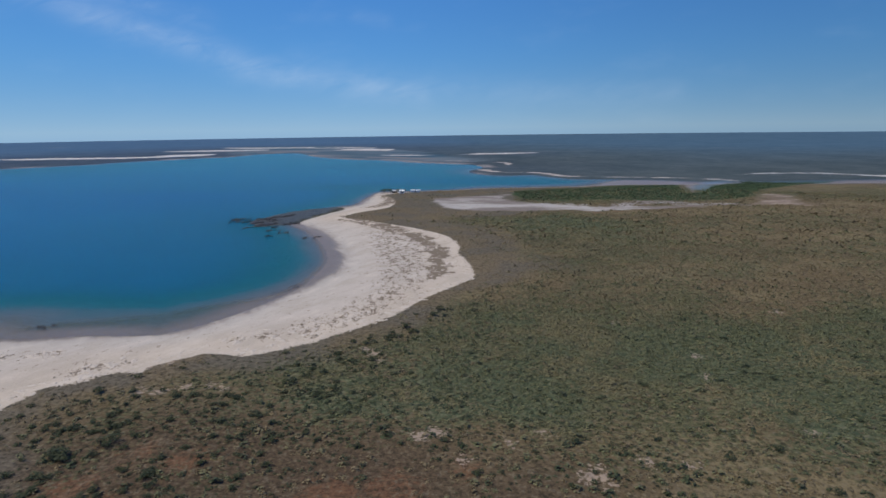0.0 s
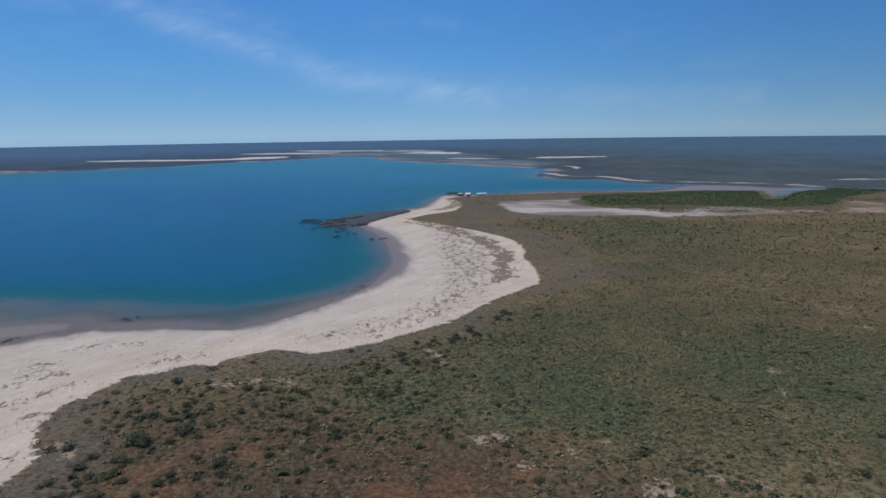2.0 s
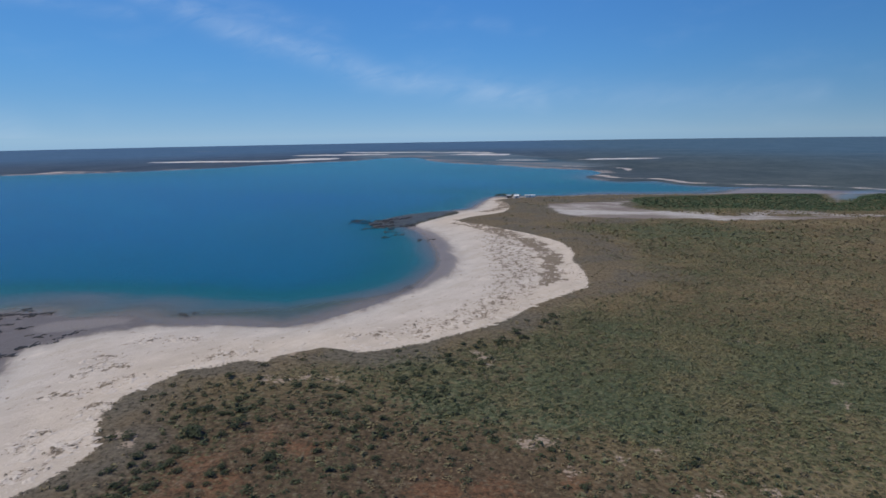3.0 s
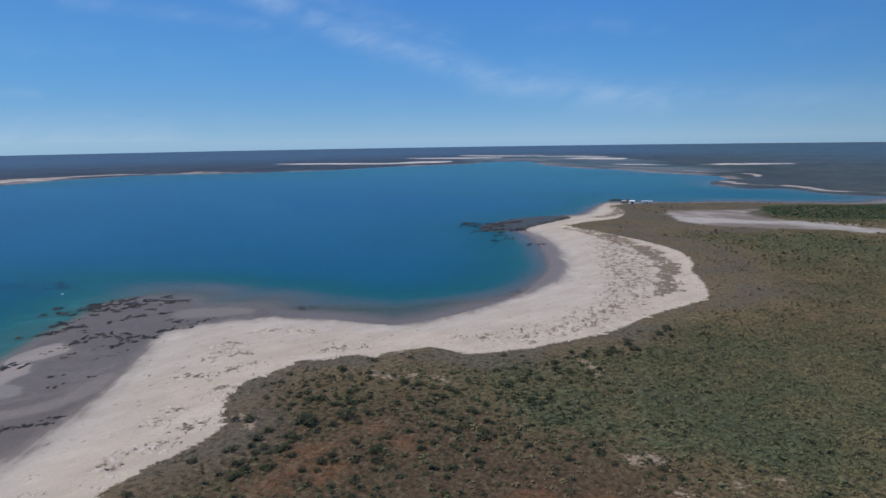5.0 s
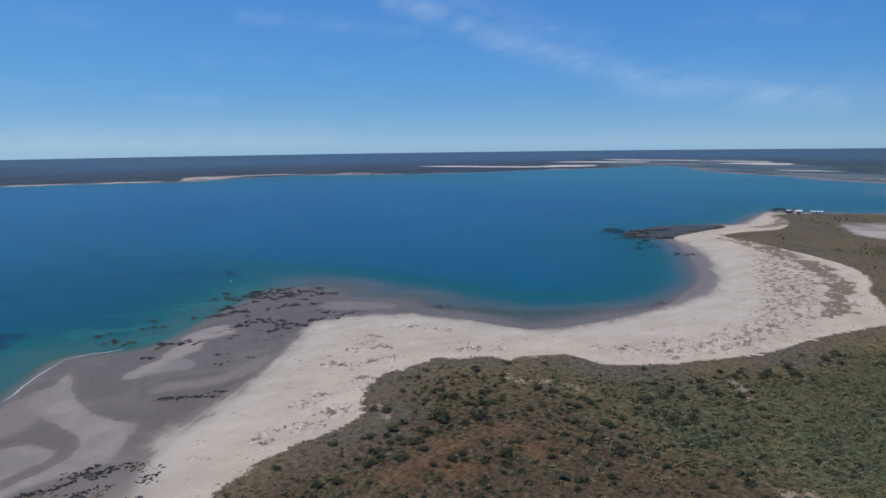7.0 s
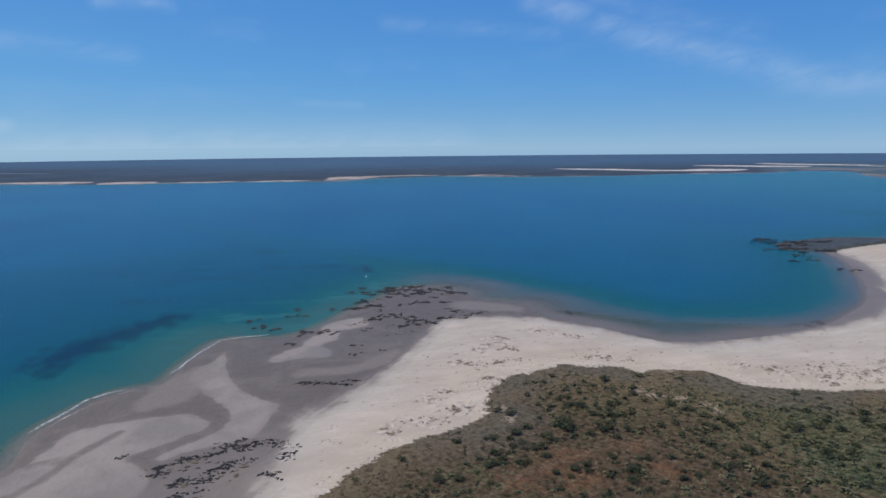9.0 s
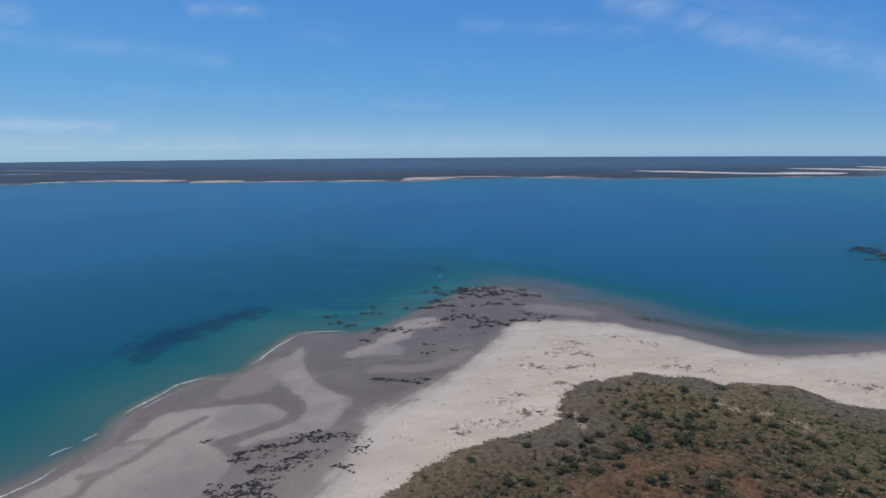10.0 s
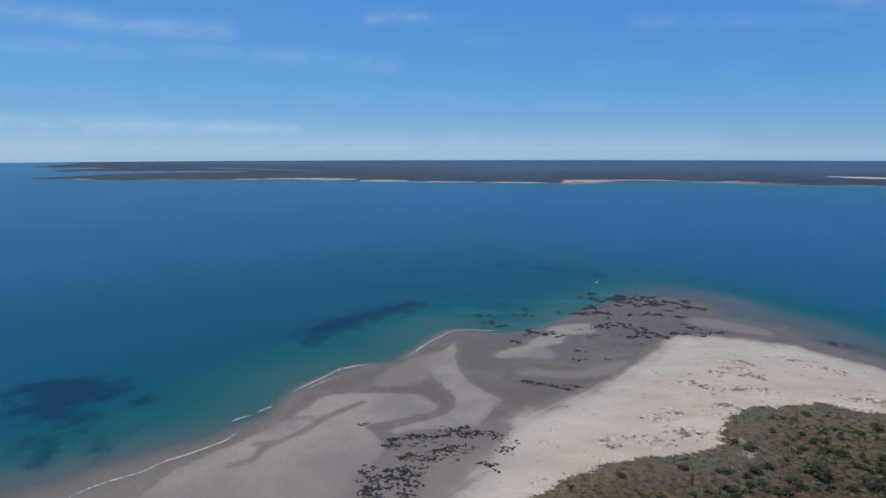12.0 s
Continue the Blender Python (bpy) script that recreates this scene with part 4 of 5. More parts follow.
strewn("beach_tufts", p[ok], z[ok] - 0.03, size[ok], LOW, LEAF_TUFT, "brown tufts of dune grass strewn on pale sand", "grass")

# low wind-cut hummocks of sand under the tufts
def mound(rng):
    """A low ridge of sand with a steep lee side, about one unit long."""
    n = 9
    u, w = np.meshgrid(np.linspace(-1, 1, n), np.linspace(-1, 1, n))
    h = np.clip(1 - u * u - w * w, 0, 1) ** 0.6 * (0.6 + 0.4 * np.sin(3 * u + rng.uniform(0, 6)) * np.cos(4 * w + rng.uniform(0, 6)))
    v = np.stack([u * 0.55 + 0.35 * w * w * rng.choice([-1, 1]), w, h * 0.20 - 0.03], -1).reshape(-1, 3)
    i, j = np.meshgrid(np.arange(n - 1), np.arange(n - 1), indexing="ij")
    return v, np.stack([i * n + j, i * n + j + 1, (i + 1) * n + j + 1, (i + 1) * n + j], -1).reshape(-1, 4)


p = np.array([(x + rng.normal(0, 2.2), y + rng.normal(0, 2.2)) for x, y in HUMMOCKS for k in range(7)])
edge_p = scatter(2.4, 70, 260, 27)
edge_veg = inside_by(edge_p, SCRUB, 3, 6000.0)
edge_p = edge_p[(edge_veg > -5.5) & (edge_veg < 1.0) & (rng.uniform(0, 1, len(edge_p)) < 0.55 * ease(fbm(edge_p, 16, 37), 0.42, 0.6))]
p = np.concatenate([p, edge_p])
z, sea, veg, dry, far = lie(p)
ok = (dry > 3) & (veg < 2)
strewn("sand_hummocks", p[ok], z[ok], rng.uniform(0.7, 1.6, ok.sum()), [mound(rng) for k in range(5)], SAND, "small wind-cut hummocks of pale beach sand", "sand")

# short dry grass on the belt behind the beach
p = scatter(0.95, 75, 215, 14)
z, sea, veg, dry, far = lie(p)
ok = (veg > -0.6) & (belt_at(p, veg) < 20) & (rng.uniform(0, 1, len(p)) < 0.06 + 0.5 * ease(fbm(p, 6, 41), 0.42, 0.68)) & (spots(p, BARE) < 0)
strewn("dune_grass", p[ok], z[ok] - 0.02, rng.uniform(0.14, 0.36, ok.sum()), COARSE, LEAF_GRASS, "short grey-brown dune grass behind the beach", "grass")

# mangroves on the salt flat, and low trees of the far shore
p = scatter(2.1, 420, 720, 8)
p = p[np.maximum(any_of(p, MANGROVE) + (fbm(p, 30, 19) - 0.5) * 14, strips(p, FRINGE)) > 1]
size = rng.uniform(0.9, 1.5, len(p))
strewn("mangroves", p, lie(p)[0] - 0.1, size, COARSE, LEAF_MANGROVE, "dense dark green mangroves on a muddy flat", "mangroves")
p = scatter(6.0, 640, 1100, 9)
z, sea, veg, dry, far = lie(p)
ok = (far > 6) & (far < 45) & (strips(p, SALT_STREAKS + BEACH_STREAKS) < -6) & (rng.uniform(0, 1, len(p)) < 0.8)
strewn("far_bush", p[ok], z[ok] - 0.2, rng.uniform(0.6, 1.1, ok.sum()), COARSE, LEAF_HAZY, "dark low bush covering the far shore", "bushland")


# ---- single shrubs ----
def shrub(seed, leaves):
    """A shrub one unit wide in radius: forked stems under a ragged crown."""
    rng = np.random.default_rng(seed)
    base = new("shrub")
    bm = bmesh.new()
    tips = []
    for k in range(5):
        a = k * 1.26 + rng.uniform(-0.4, 0.4)
        p0, out = Vector((0.03 * math.cos(a), 0.03 * math.sin(a), -0.12)), Vector((math.cos(a), math.sin(a), 0))
        for step, (w0, w1) in enumerate(((0.045, 0.030), (0.030, 0.012))):
            p1 = p0 + out * rng.uniform(0.12, 0.3) + Vector((0, 0, rng.uniform(0.22, 0.4)))
            m = (p1 - p0).to_track_quat("Z", "Y").to_matrix().to_4x4()
            m.translation = (p0 + p1) / 2
            bmesh.ops.create_cone(bm, segments=5, radius1=w0, radius2=w1, depth=(p1 - p0).length, matrix=m)
            p0 = p1
        tips.append(p0)
    part("stem", bm, BARK, base, "grey forked stems")
    lobes = [(np.array(t) + rng.normal(0, 0.08, 3), rng.uniform(0.32, 0.5)) for t in tips] + [(np.array([0, 0, 0.55]), 0.5)]
    v, f = [], []
    for c, r in lobes:
        lv, lf = tuft(rng, leaves, 0.19, 0.8)
        f.append(lf + sum(len(x) for x in v))
        v.append(lv * r * rng.uniform(0.85, 1.15, 3) + c - [0, 0, 0.18])
    crown = new("crown", mesh_of("crown", np.concatenate(v), np.concatenate(f), LEAF_GREEN))
    crown.parent = base
    return tagged(base, "rounded dark green coastal shrub on sandy soil", "shrub", "shrubs behind the beach")


SEAWARD = [(-72, 104, 2.9), (-70, 103, 2.0), (-63, 99, 2.5), (-65, 109, 2.7), (-57, 118, 1.5), (-61, 130, 1.8), (-57, 130, 1.5), (-53, 129, 0.8), (-50, 130, 1.0), (-47, 129, 1.3), (-70, 130, 1.3), (-66, 128, 1.1), (-80, 128, 1.5), (-80, 133, 1.9), (-84, 141, 1.5), (-91, 126, 1.2), (-78, 114, 1.4), (-81, 115, 1.3), (-80, 110, 1.3), (-87, 100, 1.4), (-84, 101, 1.8), (-77, 98, 1.6), (-77, 94, 1.7), (-74, 85, 1.5), (-68, 85, 1.4), (-72, 97, 1.1), (-59, 93, 1.3), (-52, 97, 1.7), (-61, 107, 1.2), (-52, 103, 1.2), (-44, 101, 1.3), (-40, 110, 1.4)]
EASTWARD = [(-43, 157, 1.3), (-38, 158, 0.9), (-38, 148, 1.4), (-37, 137, 2.1), (-34, 141, 1.5), (-30, 143, 1.7), (-26, 165, 1.5), (-22, 163, 1.7), (-24, 150, 1.7), (-19, 151, 1.7), (-17, 155, 1.2), (-12, 177, 2.0), (-10, 173, 1.9), (-16, 166, 1.5), (-4, 189, 1.9), (-1, 195, 1.5), (-47, 129, 1.1), (-41, 120, 1.0), (-42, 110, 1.3), (-36, 97, 1.3), (-37, 132, 1.1), (-14, 146, 1.2), (-26, 134, 0.9)]
rng = np.random.default_rng(23)
spread = SEAWARD + EASTWARD
for x, y, n, w in ((-70, 116, 26, 4.5), (-48, 123, 14, 5.0), (-26, 130, 12, 6.0), (-14, 168, 12, 4.0), (0, 190, 10, 5.0), (-62, 93, 22, 8.0), (-40, 110, 20, 9.0), (-74, 88, 12, 6.0), (-31, 152, 8, 3.5)):
    spread += [(x + rng.normal(0, w), y + rng.normal(0, w * 0.8), rng.uniform(0.7, 1.4)) for k in range(n)]
rest = scatter(13.0, 75, 290, 12)
spread += [(x, y, rng.uniform(0.7, 1.4)) for x, y in rest]
spread = np.array(spread)
z, sea, veg, dry, far = lie(spread[:, :2])
spread = np.column_stack([spread, z])[(veg > 2.5) & (along(spread[:, :2], TRACK) < -2)][:280]
first = [shrub(40 + k, 44) for k in range(4)]
for k, (x, y, s, h) in enumerate(spread):
    m = Matrix.Translation((x, y, h - 0.05)) @ Matrix.Rotation(rng.uniform(0, 6.28), 4, "Z") @ Matrix.Diagonal((s, s * rng.uniform(0.85, 1.15), s * rng.uniform(0.7, 0.95), 1))
    if k < 4:
        first[k].matrix_basis = m
    else:
        made = copy_thing(first[k % 4], Matrix())
        made.matrix_basis = m


# ---- reefs of dark rock ----
def rock_mesh(name, seed, flat, material):
    """A ragged ledge: a few stepped blocks grown together."""
    rng = random.Random(seed)
    bm = bmesh.new()
    for k in range(5):
        size = rng.uniform(0.55, 0.75) if k == 0 else rng.uniform(0.22, 0.48)
        turn, out = rng.uniform(0, 6.28), 0.0 if k == 0 else rng.uniform(0.4, 0.95)
        made = bmesh.ops.create_icosphere(bm, subdivisions=2 if k == 0 else 1, radius=1.0)["verts"]
        for v in made:
            n = noise.noise(v.co * 1.6 + Vector((seed * 7.1 + k, 0, 0))) * 0.75 + noise.noise(v.co * 4.1 + Vector((k, seed * 3.3, 0))) * 0.5
            v.co *= 1 + n
            v.co.z = max(-0.25, round(v.co.z * 2.5) / 2.5 * 0.6 + v.co.z * 0.4) * flat
            v.co = v.co * size + Vector((math.cos(turn) * out, math.sin(turn) * out * 0.7, 0))
    me = bpy.data.meshes.new(name)
    bm.to_mesh(me)
    bm.free()
    me.materials.append(material)
    return me


SLABS = [rock_mesh("rock", k, 0.26, ROCK) for k in range(6)]
LUMPS = [rock_mesh("rock", 10 + k, 0.5, ROCK) for k in range(5)]
TANS = [rock_mesh("rock", 20 + k, 0.35, ROCK_TAN) for k in range(3)]


def reef(seed, places, count, spread_by, sizes, strike, meshes, label):
    """An outcrop: rocks of one bed, drawn out along its strike."""
    rng = np.random.default_rng(seed)
    mid = np.mean(np.array(places, float), 0)
    base = new("rock_reef")
    base.location = (mid[0], mid[1], 0)
    c, s = math.cos(radians(strike)), math.sin(radians(strike))
    q, run = [], 6 if count > 30 else 3
    along_by, long = (1.7, 1.6) if sizes[1] < 0.6 else (1.1, 1.3)
    for k in range(count):
        x, y = places[k // run % len(places)]
        if k % run == 0:      # each ledge is a run of rocks lying along the strike
            u0, w0 = rng.normal(0, spread_by[0]), rng.normal(0, spread_by[1])
        u, w = u0 + rng.normal(0, along_by * sizes[1]), w0 + rng.normal(0, 0.8 * sizes[1])
        q.append((x + u * c - w * s, y + u * s + w * c))
    z = lie(np.array(q))[0]
    for (x, y), h in zip(q, z):
        ob = new("rock", meshes[rng.integers(len(meshes))])
        ob.parent = base
        r = sizes[0] * (sizes[1] / sizes[0]) ** rng.uniform(0.1, 1.15)
        ob.location = (x - mid[0], y - mid[1], max(h, -0.02) + 0.04 * r)
        ob.rotation_euler = (rng.normal(0, 0.06), rng.normal(0, 0.06), radians(strike) + rng.normal(0, 0.8))
        ob.scale = (r * rng.uniform(0.8, long), r * rng.uniform(0.5, 1.0), r * rng.uniform(0.7, 1.3))
    return tagged(base, label, "rocks", "reefs along the shore")


reef(1, [(-117, 36), (-117, 38), (-117, 40), (-117, 42), (-115, 45), (-115, 47), (-116, 49), (-115, 51), (-113, 52), (-113, 54), (-113, 55), (-112, 57), (-116, 54), (-117, 50), (-112, 51)], 300, (1.0, 0.4), (0.13, 0.46), 68, LUMPS, "jagged dark grey rocks crowded on wet sand")
reef(2, [(-109, 43), (-107, 44), (-109, 46), (-108, 46), (-108, 48), (-108, 50), (-115, 35), (-115, 36), (-109, 36), (-109, 37), (-109, 39), (-107, 40), (-106, 42), (-105, 32), (-105, 34), (-105, 36), (-104, 38)], 290, (0.9, 0.45), (0.12, 0.42), 64, LUMPS, "broken dark rocks round a tan sand pool")
reef(3, [(-108, 59), (-105, 57), (-103, 56), (-110, 58)], 90, (1.2, 0.6), (0.12, 0.38), 60, LUMPS, "thin dark rock ribs beside the dry sand")
reef(4, [(-100, 51), (-99, 50.5)], 26, (0.7, 0.5), (0.2, 0.5), 60, LUMPS, "small heap of dark rocks on sand")
reef(5, [(-104, 28), (-102, 29), (-100, 28)], 140, (1.3, 1.5), (0.13, 0.45), 30, LUMPS, "dark rocks edging a tidal pool")
reef(6, [(-102, 34), (-100, 33), (-97, 32), (-98, 26)], 200, (1.5, 1.2), (0.13, 0.45), 35, LUMPS, "dark broken rocks beside a tidal pool")
reef(7, [(-136, 79), (-134, 81), (-132, 82), (-129, 85), (-127, 86), (-128, 90)], 120, (1.1, 0.6), (0.16, 0.5), 48, LUMPS, "row of dark rocks across grey mud")
reef(8, [(-204, 160), (-202, 161), (-200, 164), (-196, 163), (-199, 169), (-195, 169), (-191, 168), (-188, 169), (-202, 173), (-194, 161), (-189, 164), (-187, 169)], 230, (2.2, 1.1), (0.25, 1.15), 45, SLABS, "flat dark reef slabs awash at the point")
reef(9, [(-188, 177), (-185, 177), (-190, 183), (-179, 178), (-177, 180), (-180, 177)], 100, (1.8, 0.8), (0.25, 1.0), 40, SLABS, "dark reef slabs beside shallow water")
reef(10, [(-159, 138), (-156, 138), (-155, 139), (-153, 140), (-156, 133), (-158, 133), (-164, 138), (-163, 139)], 56, (1.3, 0.8), (0.4, 1.3), 62, SLABS, "low brown-black rock on tidal mud")
reef(11, [(-155, 147), (-154, 148), (-152, 150), (-150, 152), (-150, 156), (-150, 159), (-151, 162)], 60, (1.2, 0.5), (0.3, 0.9), 66, SLABS, "thin line of dark rocks along the sand")
reef(12, [(-171, 128), (-171, 130), (-172, 134), (-172, 137), (-169, 138)], 50, (1.3, 0.5), (0.3, 0.95), 62, SLABS, "dark rock ribs on grey mud")
reef(13, [(-161, 157), (-158, 157), (-156, 158)], 22, (1.1, 0.6), (0.3, 0.8), 60, SLABS, "dark flat rocks on wet sand")
reef(14, [(-174, 105), (-172, 107), (-169, 110), (-176, 103)], 16, (1.2, 0.6), (0.6, 1.5), 40, SLABS, "dark rocks beside a sand bar")
reef(15, [(-189, 98), (-191, 97), (-201, 99)], 12, (1.5, 0.8), (0.5, 1.4), 50, SLABS, "dark rocks standing in shallow water")
reef(16, [(-204, 117), (-196, 112), (-194, 114)], 20, (1.6, 0.7), (0.4, 1.2), 55, SLABS, "scattered dark rocks awash off the shore")
reef(28, [(-193, 129), (-192, 133), (-187, 142), (-185, 138), (-209, 151), (-205, 151), (-193, 149)], 42, (1.8, 0.6), (0.3, 0.9), 60, SLABS, "low dark ledges awash in turquoise water")
reef(29, [(-207, 164), (-203, 169), (-203, 174), (-212, 160), (-194, 172)], 46, (2.2, 0.8), (0.3, 1.1), 50, SLABS, "small dark rocks broken off the point")
reef(17, [(-208, 152), (-203, 151), (-193, 149), (-196, 145), (-186, 141), (-184, 136), (-192, 131), (-191, 136), (-182, 137), (-195, 141), (-192, 153), (-180, 148)], 80, (2.4, 0.8), (0.3, 1.2), 58, SLABS, "thin dark ledges awash in turquoise shallows")
reef(26, [(-163, 121), (-161, 127), (-152, 122), (-151, 127)], 22, (1.1, 0.6), (0.25, 0.7), 60, SLABS, "small brown rocks half buried in mud")
reef(27, [(-177, 156), (-177, 160), (-178, 168), (-172, 163), (-170, 164)], 40, (1.6, 0.7), (0.3, 1.1), 55, SLABS, "dark flat rocks beside the reef pools")
reef(18, [(-172, 120), (-170, 121)], 8, (1.6, 0.7), (0.4, 0.9), 60, TANS, "pale tan rocks on a sand bar")
reef(19, [(-166, 94), (-145, 101), (-144, 103), (-151, 109), (-142, 111)], 18, (1.3, 0.6), (0.4, 1.1), 60, SLABS, "small dark rocks scattered over mud")
reef(20, [(-127, 33), (-126, 34)], 6, (0.7, 0.3), (0.4, 0.8), 65, LUMPS, "small dark rock pile on a sand bar")
reef(21, [(-128, 186), (-124, 187), (-130, 184)], 26, (3.4, 1.0), (0.25, 0.8), 30, SLABS, "dark ledge in the shallows of the bay")
reef(22, [(-63, 229), (-58, 233), (-60, 231)], 24, (3.0, 0.9), (0.25, 0.8), 55, SLABS, "dark ledge at the edge of the bay")
reef(23, [(-146, 420), (-141, 416), (-135, 410), (-138, 424), (-105, 372), (-93, 362), (-78, 343), (-123, 384), (-130, 405)], 100, (3.4, 1.2), (0.4, 1.9), 40, SLABS, "dark reef slabs reaching out into the bay")
reef(24, [(-126, 399), (-118, 390), (-111, 395), (-104, 391), (-100, 401), (-115, 411), (-122, 413), (-128, 416), (-113, 426), (-109, 435), (-120, 404)], 190, (3.2, 1.4), (0.5, 2.0), 40, SLABS, "dark broken rocks on a low reef platform")
reef(30, [(-117, 37), (-117, 41), (-115, 46), (-114, 50), (-113, 54), (-110, 46), (-108, 44), (-108, 49), (-114, 36), (-109, 37), (-106, 41), (-105, 35), (-112, 40)], 290, (1.8, 0.9), (0.07, 0.24), 60, LUMPS, "small dark stones strewn between larger rocks")
reef(25, [(-115, 41), (-106, 43), (-109, 36), (-103, 46)], 16, (2.0, 1.5), (0.3, 0.8), 60, TANS, "tan stones among dark rocks")


# ---- surf ----
def breaker(line, width, height, label, steps=14):
    """A small breaking wave: a low ridge of foam with ragged edges along a line."""
    q = np.array(line, float)
    seg = np.concatenate([[0], np.cumsum(np.linalg.norm(np.diff(q, axis=0), axis=1))])
    s = np.linspace(0, seg[-1], max(steps, int(seg[-1] / 0.5)))
    x, y = np.interp(s, seg, q[:, 0]), np.interp(s, seg, q[:, 1])
    x += (fbm(np.column_stack([s, s * 0]), 6, 3) - 0.5) * 1.2
    dx, dy = np.gradient(x), np.gradient(y)
    n = np.hypot(dx, dy)
    nx, ny = -dy / n, dx / n
    taper = np.sqrt(np.clip(np.sin(np.pi * np.linspace(0.01, 0.99, len(s))), 0, 1))
    w = width * taper * (0.5 + fbm(np.column_stack([s, s * 0 + 9]), 2.5, 8))
    rows = [(-0.7, 0.015), (-0.25, 0.5), (0.0, 1.0), (0.35, 0.45), (1.0, 0.015)]
    v = np.concatenate([np.column_stack([x + nx * w * a, y + ny * w * a, 0.02 + height * b * taper]) for a, b in rows])
    k = len(s)
    i, j = np.meshgrid(np.arange(len(rows) - 1), np.arange(k - 1), indexing="ij")
    f = np.stack([i * k + j, i * k + j + 1, (i + 1) * k + j + 1, (i + 1) * k + j], -1).reshape(-1, 4)
    return tagged(new("wave", mesh_of("wave", v, f, FOAM, True)), label, "wave", "small waves on the shore")


breaker([(-153, 22), (-156, 26), (-160, 31), (-164, 36), (-165.5, 41), (-165, 45)], 0.5, 0.2, "small white wave breaking on wet sand")
breaker([(-152.5, 25), (-156.5, 30), (-161, 37)], 0.25, 0.08, "thin second line of foam behind a wave")
breaker([(-163, 42), (-162, 46), (-160, 49)], 0.25, 0.06, "faint wash of foam on a flat")
breaker([(-140, 6), (-141, 8), (-141.5, 10.5)], 0.3, 0.1, "small curl of foam off the sand")
breaker([(-143, 12), (-145, 15.5)], 0.28, 0.08, "thin broken line of foam")
breaker([(-168, 57.5), (-170, 61), (-175, 65), (-180, 71), (-187, 80)], 0.5, 0.2, "white wave breaking at the end of a sand bar")
breaker([(-233, 173), (-235, 175)], 0.5, 0.15, "small white crest over a sunken rock")
breaker([(-187, 80), (-185.5, 87), (-181, 95)], 0.35, 0.08, "faint line of foam over the flats")
breaker([(-118, -23), (-120, -20), (-122, -16), (-123.5, -11), (-126, -7), (-128.5, -1), (-131, 4), (-134, 7)], 0.3, 0.06, "thin white lip of foam along the sand")


# ---- houses on the far point ----
def box(bm, x0, y0, z0, x1, y1, z1):
    bmesh.ops.create_cube(bm, size=1, matrix=Matrix.Translation(((x0 + x1) / 2, (y0 + y1) / 2, (z0 + z1) / 2)) @ Matrix.Diagonal((x1 - x0, y1 - y0, z1 - z0, 1)))


def house(x, y, turn, length, depth, height, rise, roof_material, label, category="house", wall_material=None):
    """A small house with a gable roof, a door and windows towards the bay."""
    base = new("house")
    bm = bmesh.new()
    l, d = length / 2, depth / 2
    vs = [bm.verts.new(p) for p in ((-l, -d, -0.5), (l, -d, -0.5), (l, d, -0.5), (-l, d, -0.5), (-l, -d, height), (l, -d, height), (l, d, height), (-l, d, height), (-l, 0, height + rise), (l, 0, height + rise))]
    for f in ((0, 1, 5, 4), (2, 3, 7, 6), (1, 2, 6, 9, 5), (3, 0, 4, 8, 7), (3, 2, 1, 0)):
        bm.faces.new([vs[k] for k in f])
    part("wall", bm, wall_material or WHITE, base)
    for side in (-1, 1):
        bm = bmesh.new()
        o, t, e = 0.35, 0.08, height - rise * 0.35 / d
        a = [(-l - o, side * (d + o), e), (l + o, side * (d + o), e), (l + o, 0, height + rise + 0.03), (-l - o, 0, height + rise + 0.03)]
        low = [bm.verts.new(p) for p in a]
        top = [bm.verts.new((p[0], p[1], p[2] + t)) for p in a]
        bm.faces.new(low)
        bm.faces.new(top[::-1])
        for k in range(4):
            bm.faces.new((low[k], low[(k + 1) % 4], top[(k + 1) % 4], top[k]))
        bmesh.ops.recalc_face_normals(bm, faces=bm.faces)
        part("roof", bm, roof_material, base, "pale sheet-metal roof slope")
    bm = bmesh.new()
    box(bm, -0.45, -d - 0.04, -0.2, 0.45, -d + 0.02, 2.0 if height > 2.1 else height - 0.15)
    part("door", bm, DARK, base, "dark doorway")
    for wx in (-l * 0.6, l * 0.6):
        bm = bmesh.new()
        box(bm, wx - 0.5, -d - 0.03, height * 0.4, wx + 0.5, -d + 0.02, height * 0.75)
        part("window", bm, DARK, base, "dark window")
    base.matrix_basis = pose(x, y, float(lie(np.array([(x, y)], float))[0][0]), 0, 0, turn)
    return tagged(base, label, category, "buildings on the point")


house(-39, 571, 12, 4.2, 4.4, 2.3, 0.8, TIN, "small white house with a pale roof")
house(-46, 577, 8, 4.6, 3.4, 2.1, 0.7, ROOF_GREY, "dark hut with a weathered pale roof among trees", "hut", HUT)
house(-27, 583, 5, 8.4, 3.6, 1.75, 0.35, TIN, "long low white shed on bare ground", "shed")


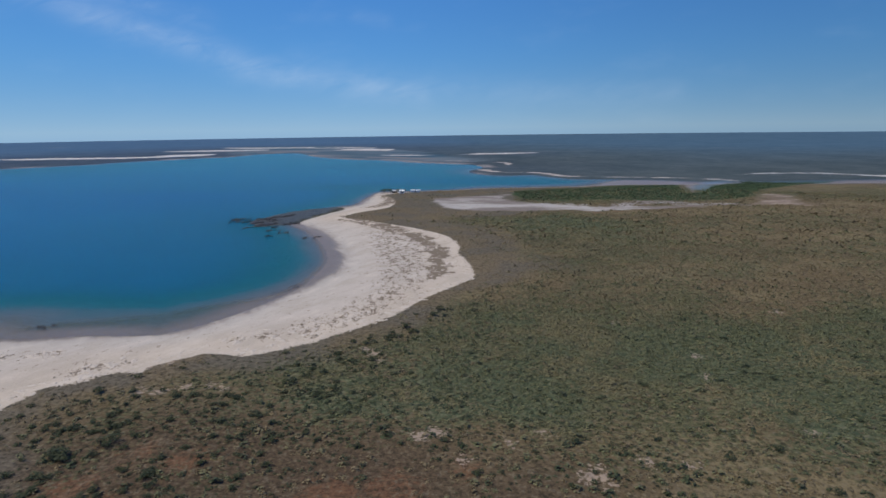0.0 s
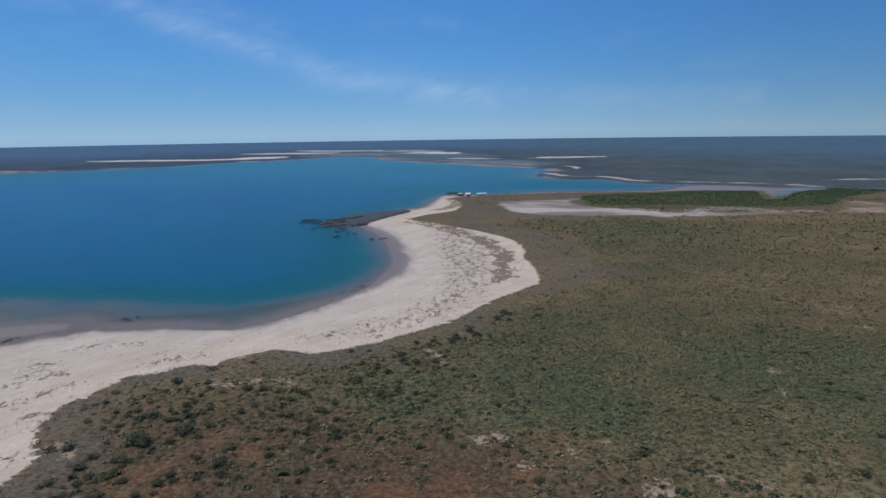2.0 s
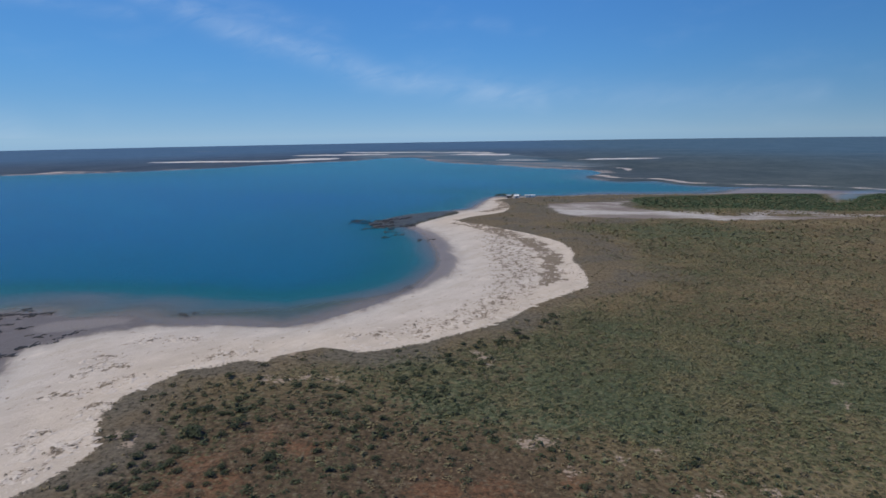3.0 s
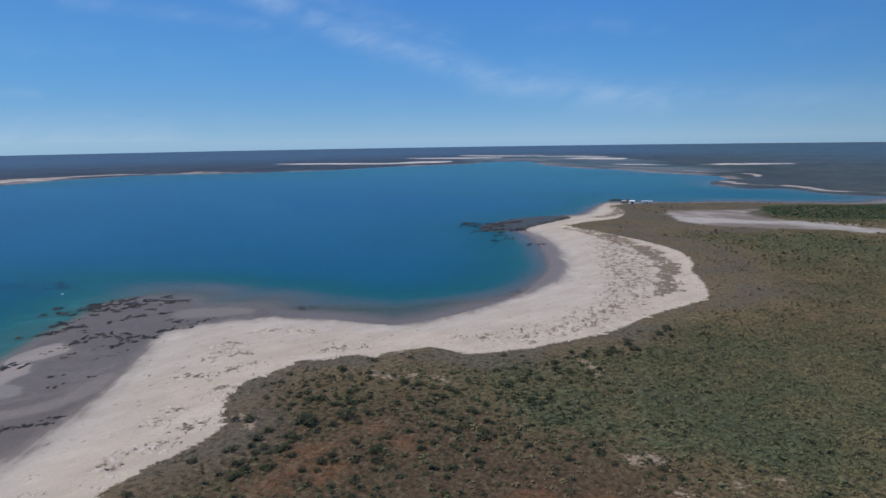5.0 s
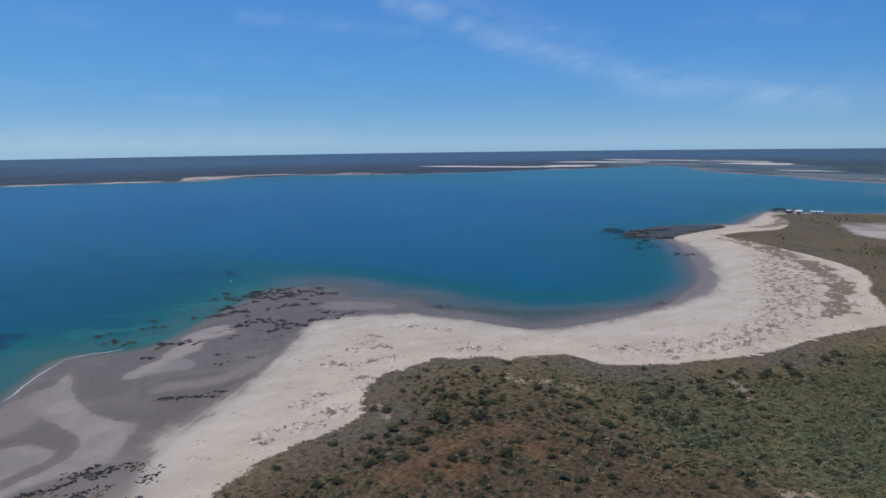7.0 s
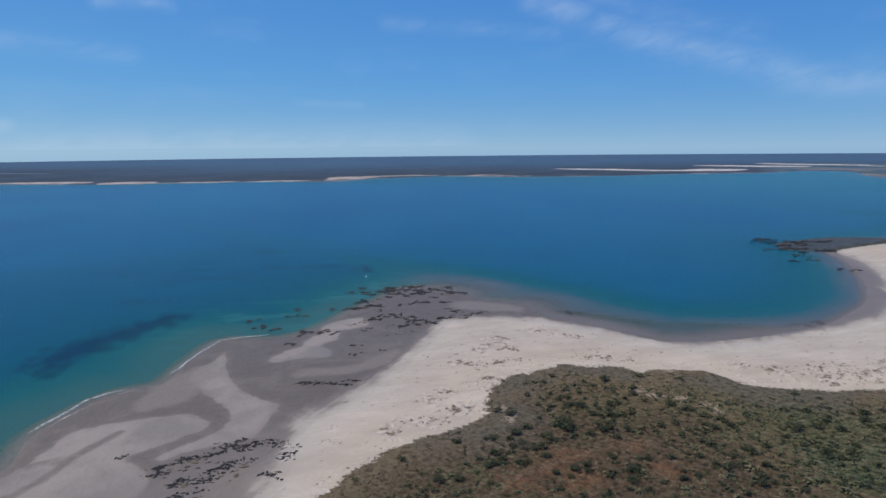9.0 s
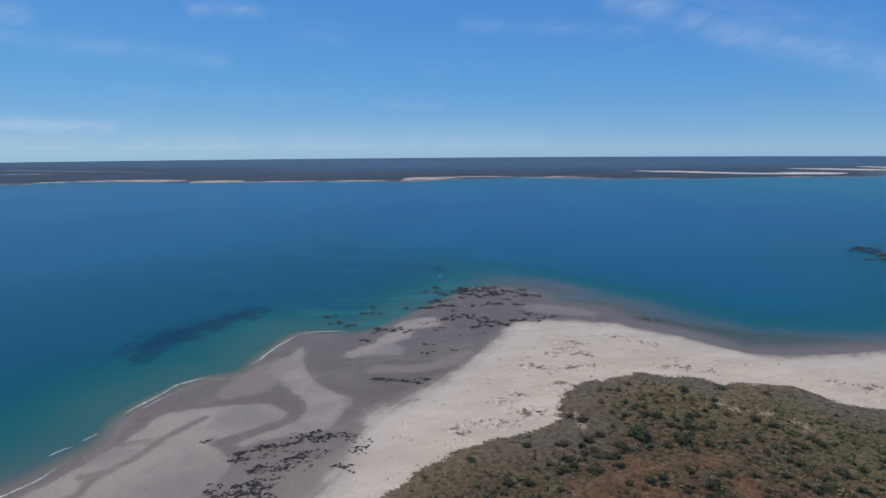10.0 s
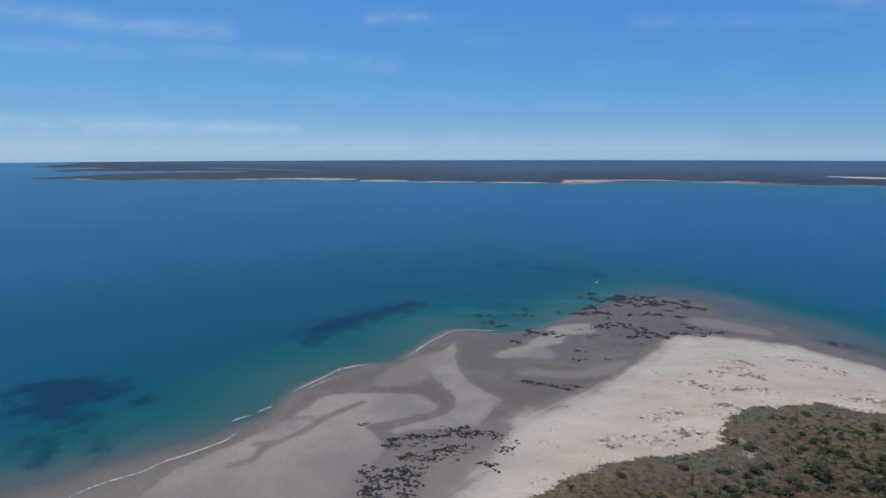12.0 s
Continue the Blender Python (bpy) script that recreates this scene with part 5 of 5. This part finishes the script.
def tree(x, y, size, seed):
    """A low spreading tree: trunk, limbs and a crown of leaf clumps."""
    rng = np.random.default_rng(seed)
    base = new("tree")
    bm = bmesh.new()
    bmesh.ops.create_cone(bm, segments=7, radius1=0.16, radius2=0.1, depth=1.6, matrix=Matrix.Translation((0, 0, 0.6)))
    ends = []
    for k in range(5):
        a = k * 1.3 + rng.uniform(0, 0.5)
        p0, p1 = Vector((0, 0, 1.2)), Vector((math.cos(a) * 1.1, math.sin(a) * 1.1, 2.2 + rng.uniform(0, 0.7)))
        m = (p1 - p0).to_track_quat("Z", "Y").to_matrix().to_4x4()
        m.translation = (p0 + p1) / 2
        bmesh.ops.create_cone(bm, segments=5, radius1=0.08, radius2=0.03, depth=(p1 - p0).length, matrix=m)
        ends.append(np.array(p1))
    part("trunk", bm, BARK, base, "grey trunk and limbs")
    v, f = [], []
    for c in ends + [np.array([0, 0, 2.6])]:
        lv, lf = tuft(rng, 30, 0.26, 0.8)
        f.append(lf + sum(len(q) for q in v))
        v.append(lv * rng.uniform(0.8, 1.2) + c)
    crown = new("crown", mesh_of("crown", np.concatenate(v), np.concatenate(f), LEAF_GREEN))
    crown.parent = base
    base.matrix_basis = pose(x, y, float(lie(np.array([(x, y)], float))[0][0])) @ Matrix.Diagonal((size, size, size, 1))
    return tagged(base, "low dark green tree beside the huts", "tree", "trees on the point")


for k, (x, y, s) in enumerate(((-58, 577, 1.1), (-56, 575, 1.0), (-55, 579, 1.2), (-52, 575, 1.2), (-50, 578, 1.1), (-49, 573, 0.9), (-43, 573, 0.8), (-42, 579, 1.1), (-36, 577, 0.8))):
    tree(x, y, s, 70 + k)


# ---- high thin cloud and horizon haze, a glowing veil far beyond the land ----
STREAKS = [  # compass turn and height in degrees, then width and weight
    ([(38, 12.6), (34.9, 11.5), (31, 10), (28.1, 8.9), (22, 7.2), (15.6, 5.0), (10.6, 4.2), (2, 3.0)], 1.1, 1.0),
    ([(33, 12.5), (27, 10.5), (20, 8.6)], 1.0, 0.45),
    ([(108, 10.8), (102, 10.4), (97.7, 10.2), (93.5, 9.9), (86.2, 10.1)], 0.75, 0.95),
    ([(74, 11.5), (71.5, 11.9), (68.8, 11.6)], 0.5, 0.9),
    ([(108, 2.4), (93.2, 2.3), (80.9, 2.0)], 0.55, 1.25),
    ([(59, 4.1), (53.4, 3.9)], 0.3, 0.45),
    ([(106, 7.6), (90, 8.4), (81.7, 8.2), (72, 7.7)], 0.7, 0.5),
    ([(51, 10.8), (45, 10.6), (36, 9.8)], 0.6, 0.45),
    ([(13, 5.6), (2, 3.6), (-8, 3.0), (-20, 2.6)], 1.2, 0.35),
    ([(7.5, 9.6), (5, 9.2)], 0.6, 0.3),
    # no cloud: pale western horizon haze, painted as a glowing low streak
    ([(130, 0.3), (85, 0.3), (45, 0.3)], 1.6, 0.75)]
az, el = np.meshgrid(np.arange(-50, 125, 0.5), np.arange(0.2, 20, 0.2))
az, el = az.ravel(), el.ravel()
veil = np.zeros(len(az))
for line, width, weight in STREAKS:
    veil = np.maximum(veil, weight * np.exp(-(along(np.column_stack([az, el]), line) / width) ** 2))
a, e = np.radians(az), np.radians(el)
R_SKY = 4600.0
v = np.column_stack([-np.sin(a) * np.cos(e), np.cos(a) * np.cos(e), np.sin(e)]) * R_SKY + (0, 0, 60)
cols = len(np.arange(-50, 125, 0.5))
i, j = np.meshgrid(np.arange(len(az) // cols - 1), np.arange(cols - 1), indexing="ij")
f = np.stack([i * cols + j, i * cols + j + 1, (i + 1) * cols + j + 1, (i + 1) * cols + j], -1).reshape(-1, 4)
sky_me = mesh_of("backdrop", v, f, CLOUD, True)
give(sky_me, "veil", veil)
give(sky_me, "turn", az)
give(sky_me, "height", el)
tagged(new("backdrop", sky_me), "thin white wisps of high cloud and pale horizon haze in a blue sky", "cloud", kind="structure")
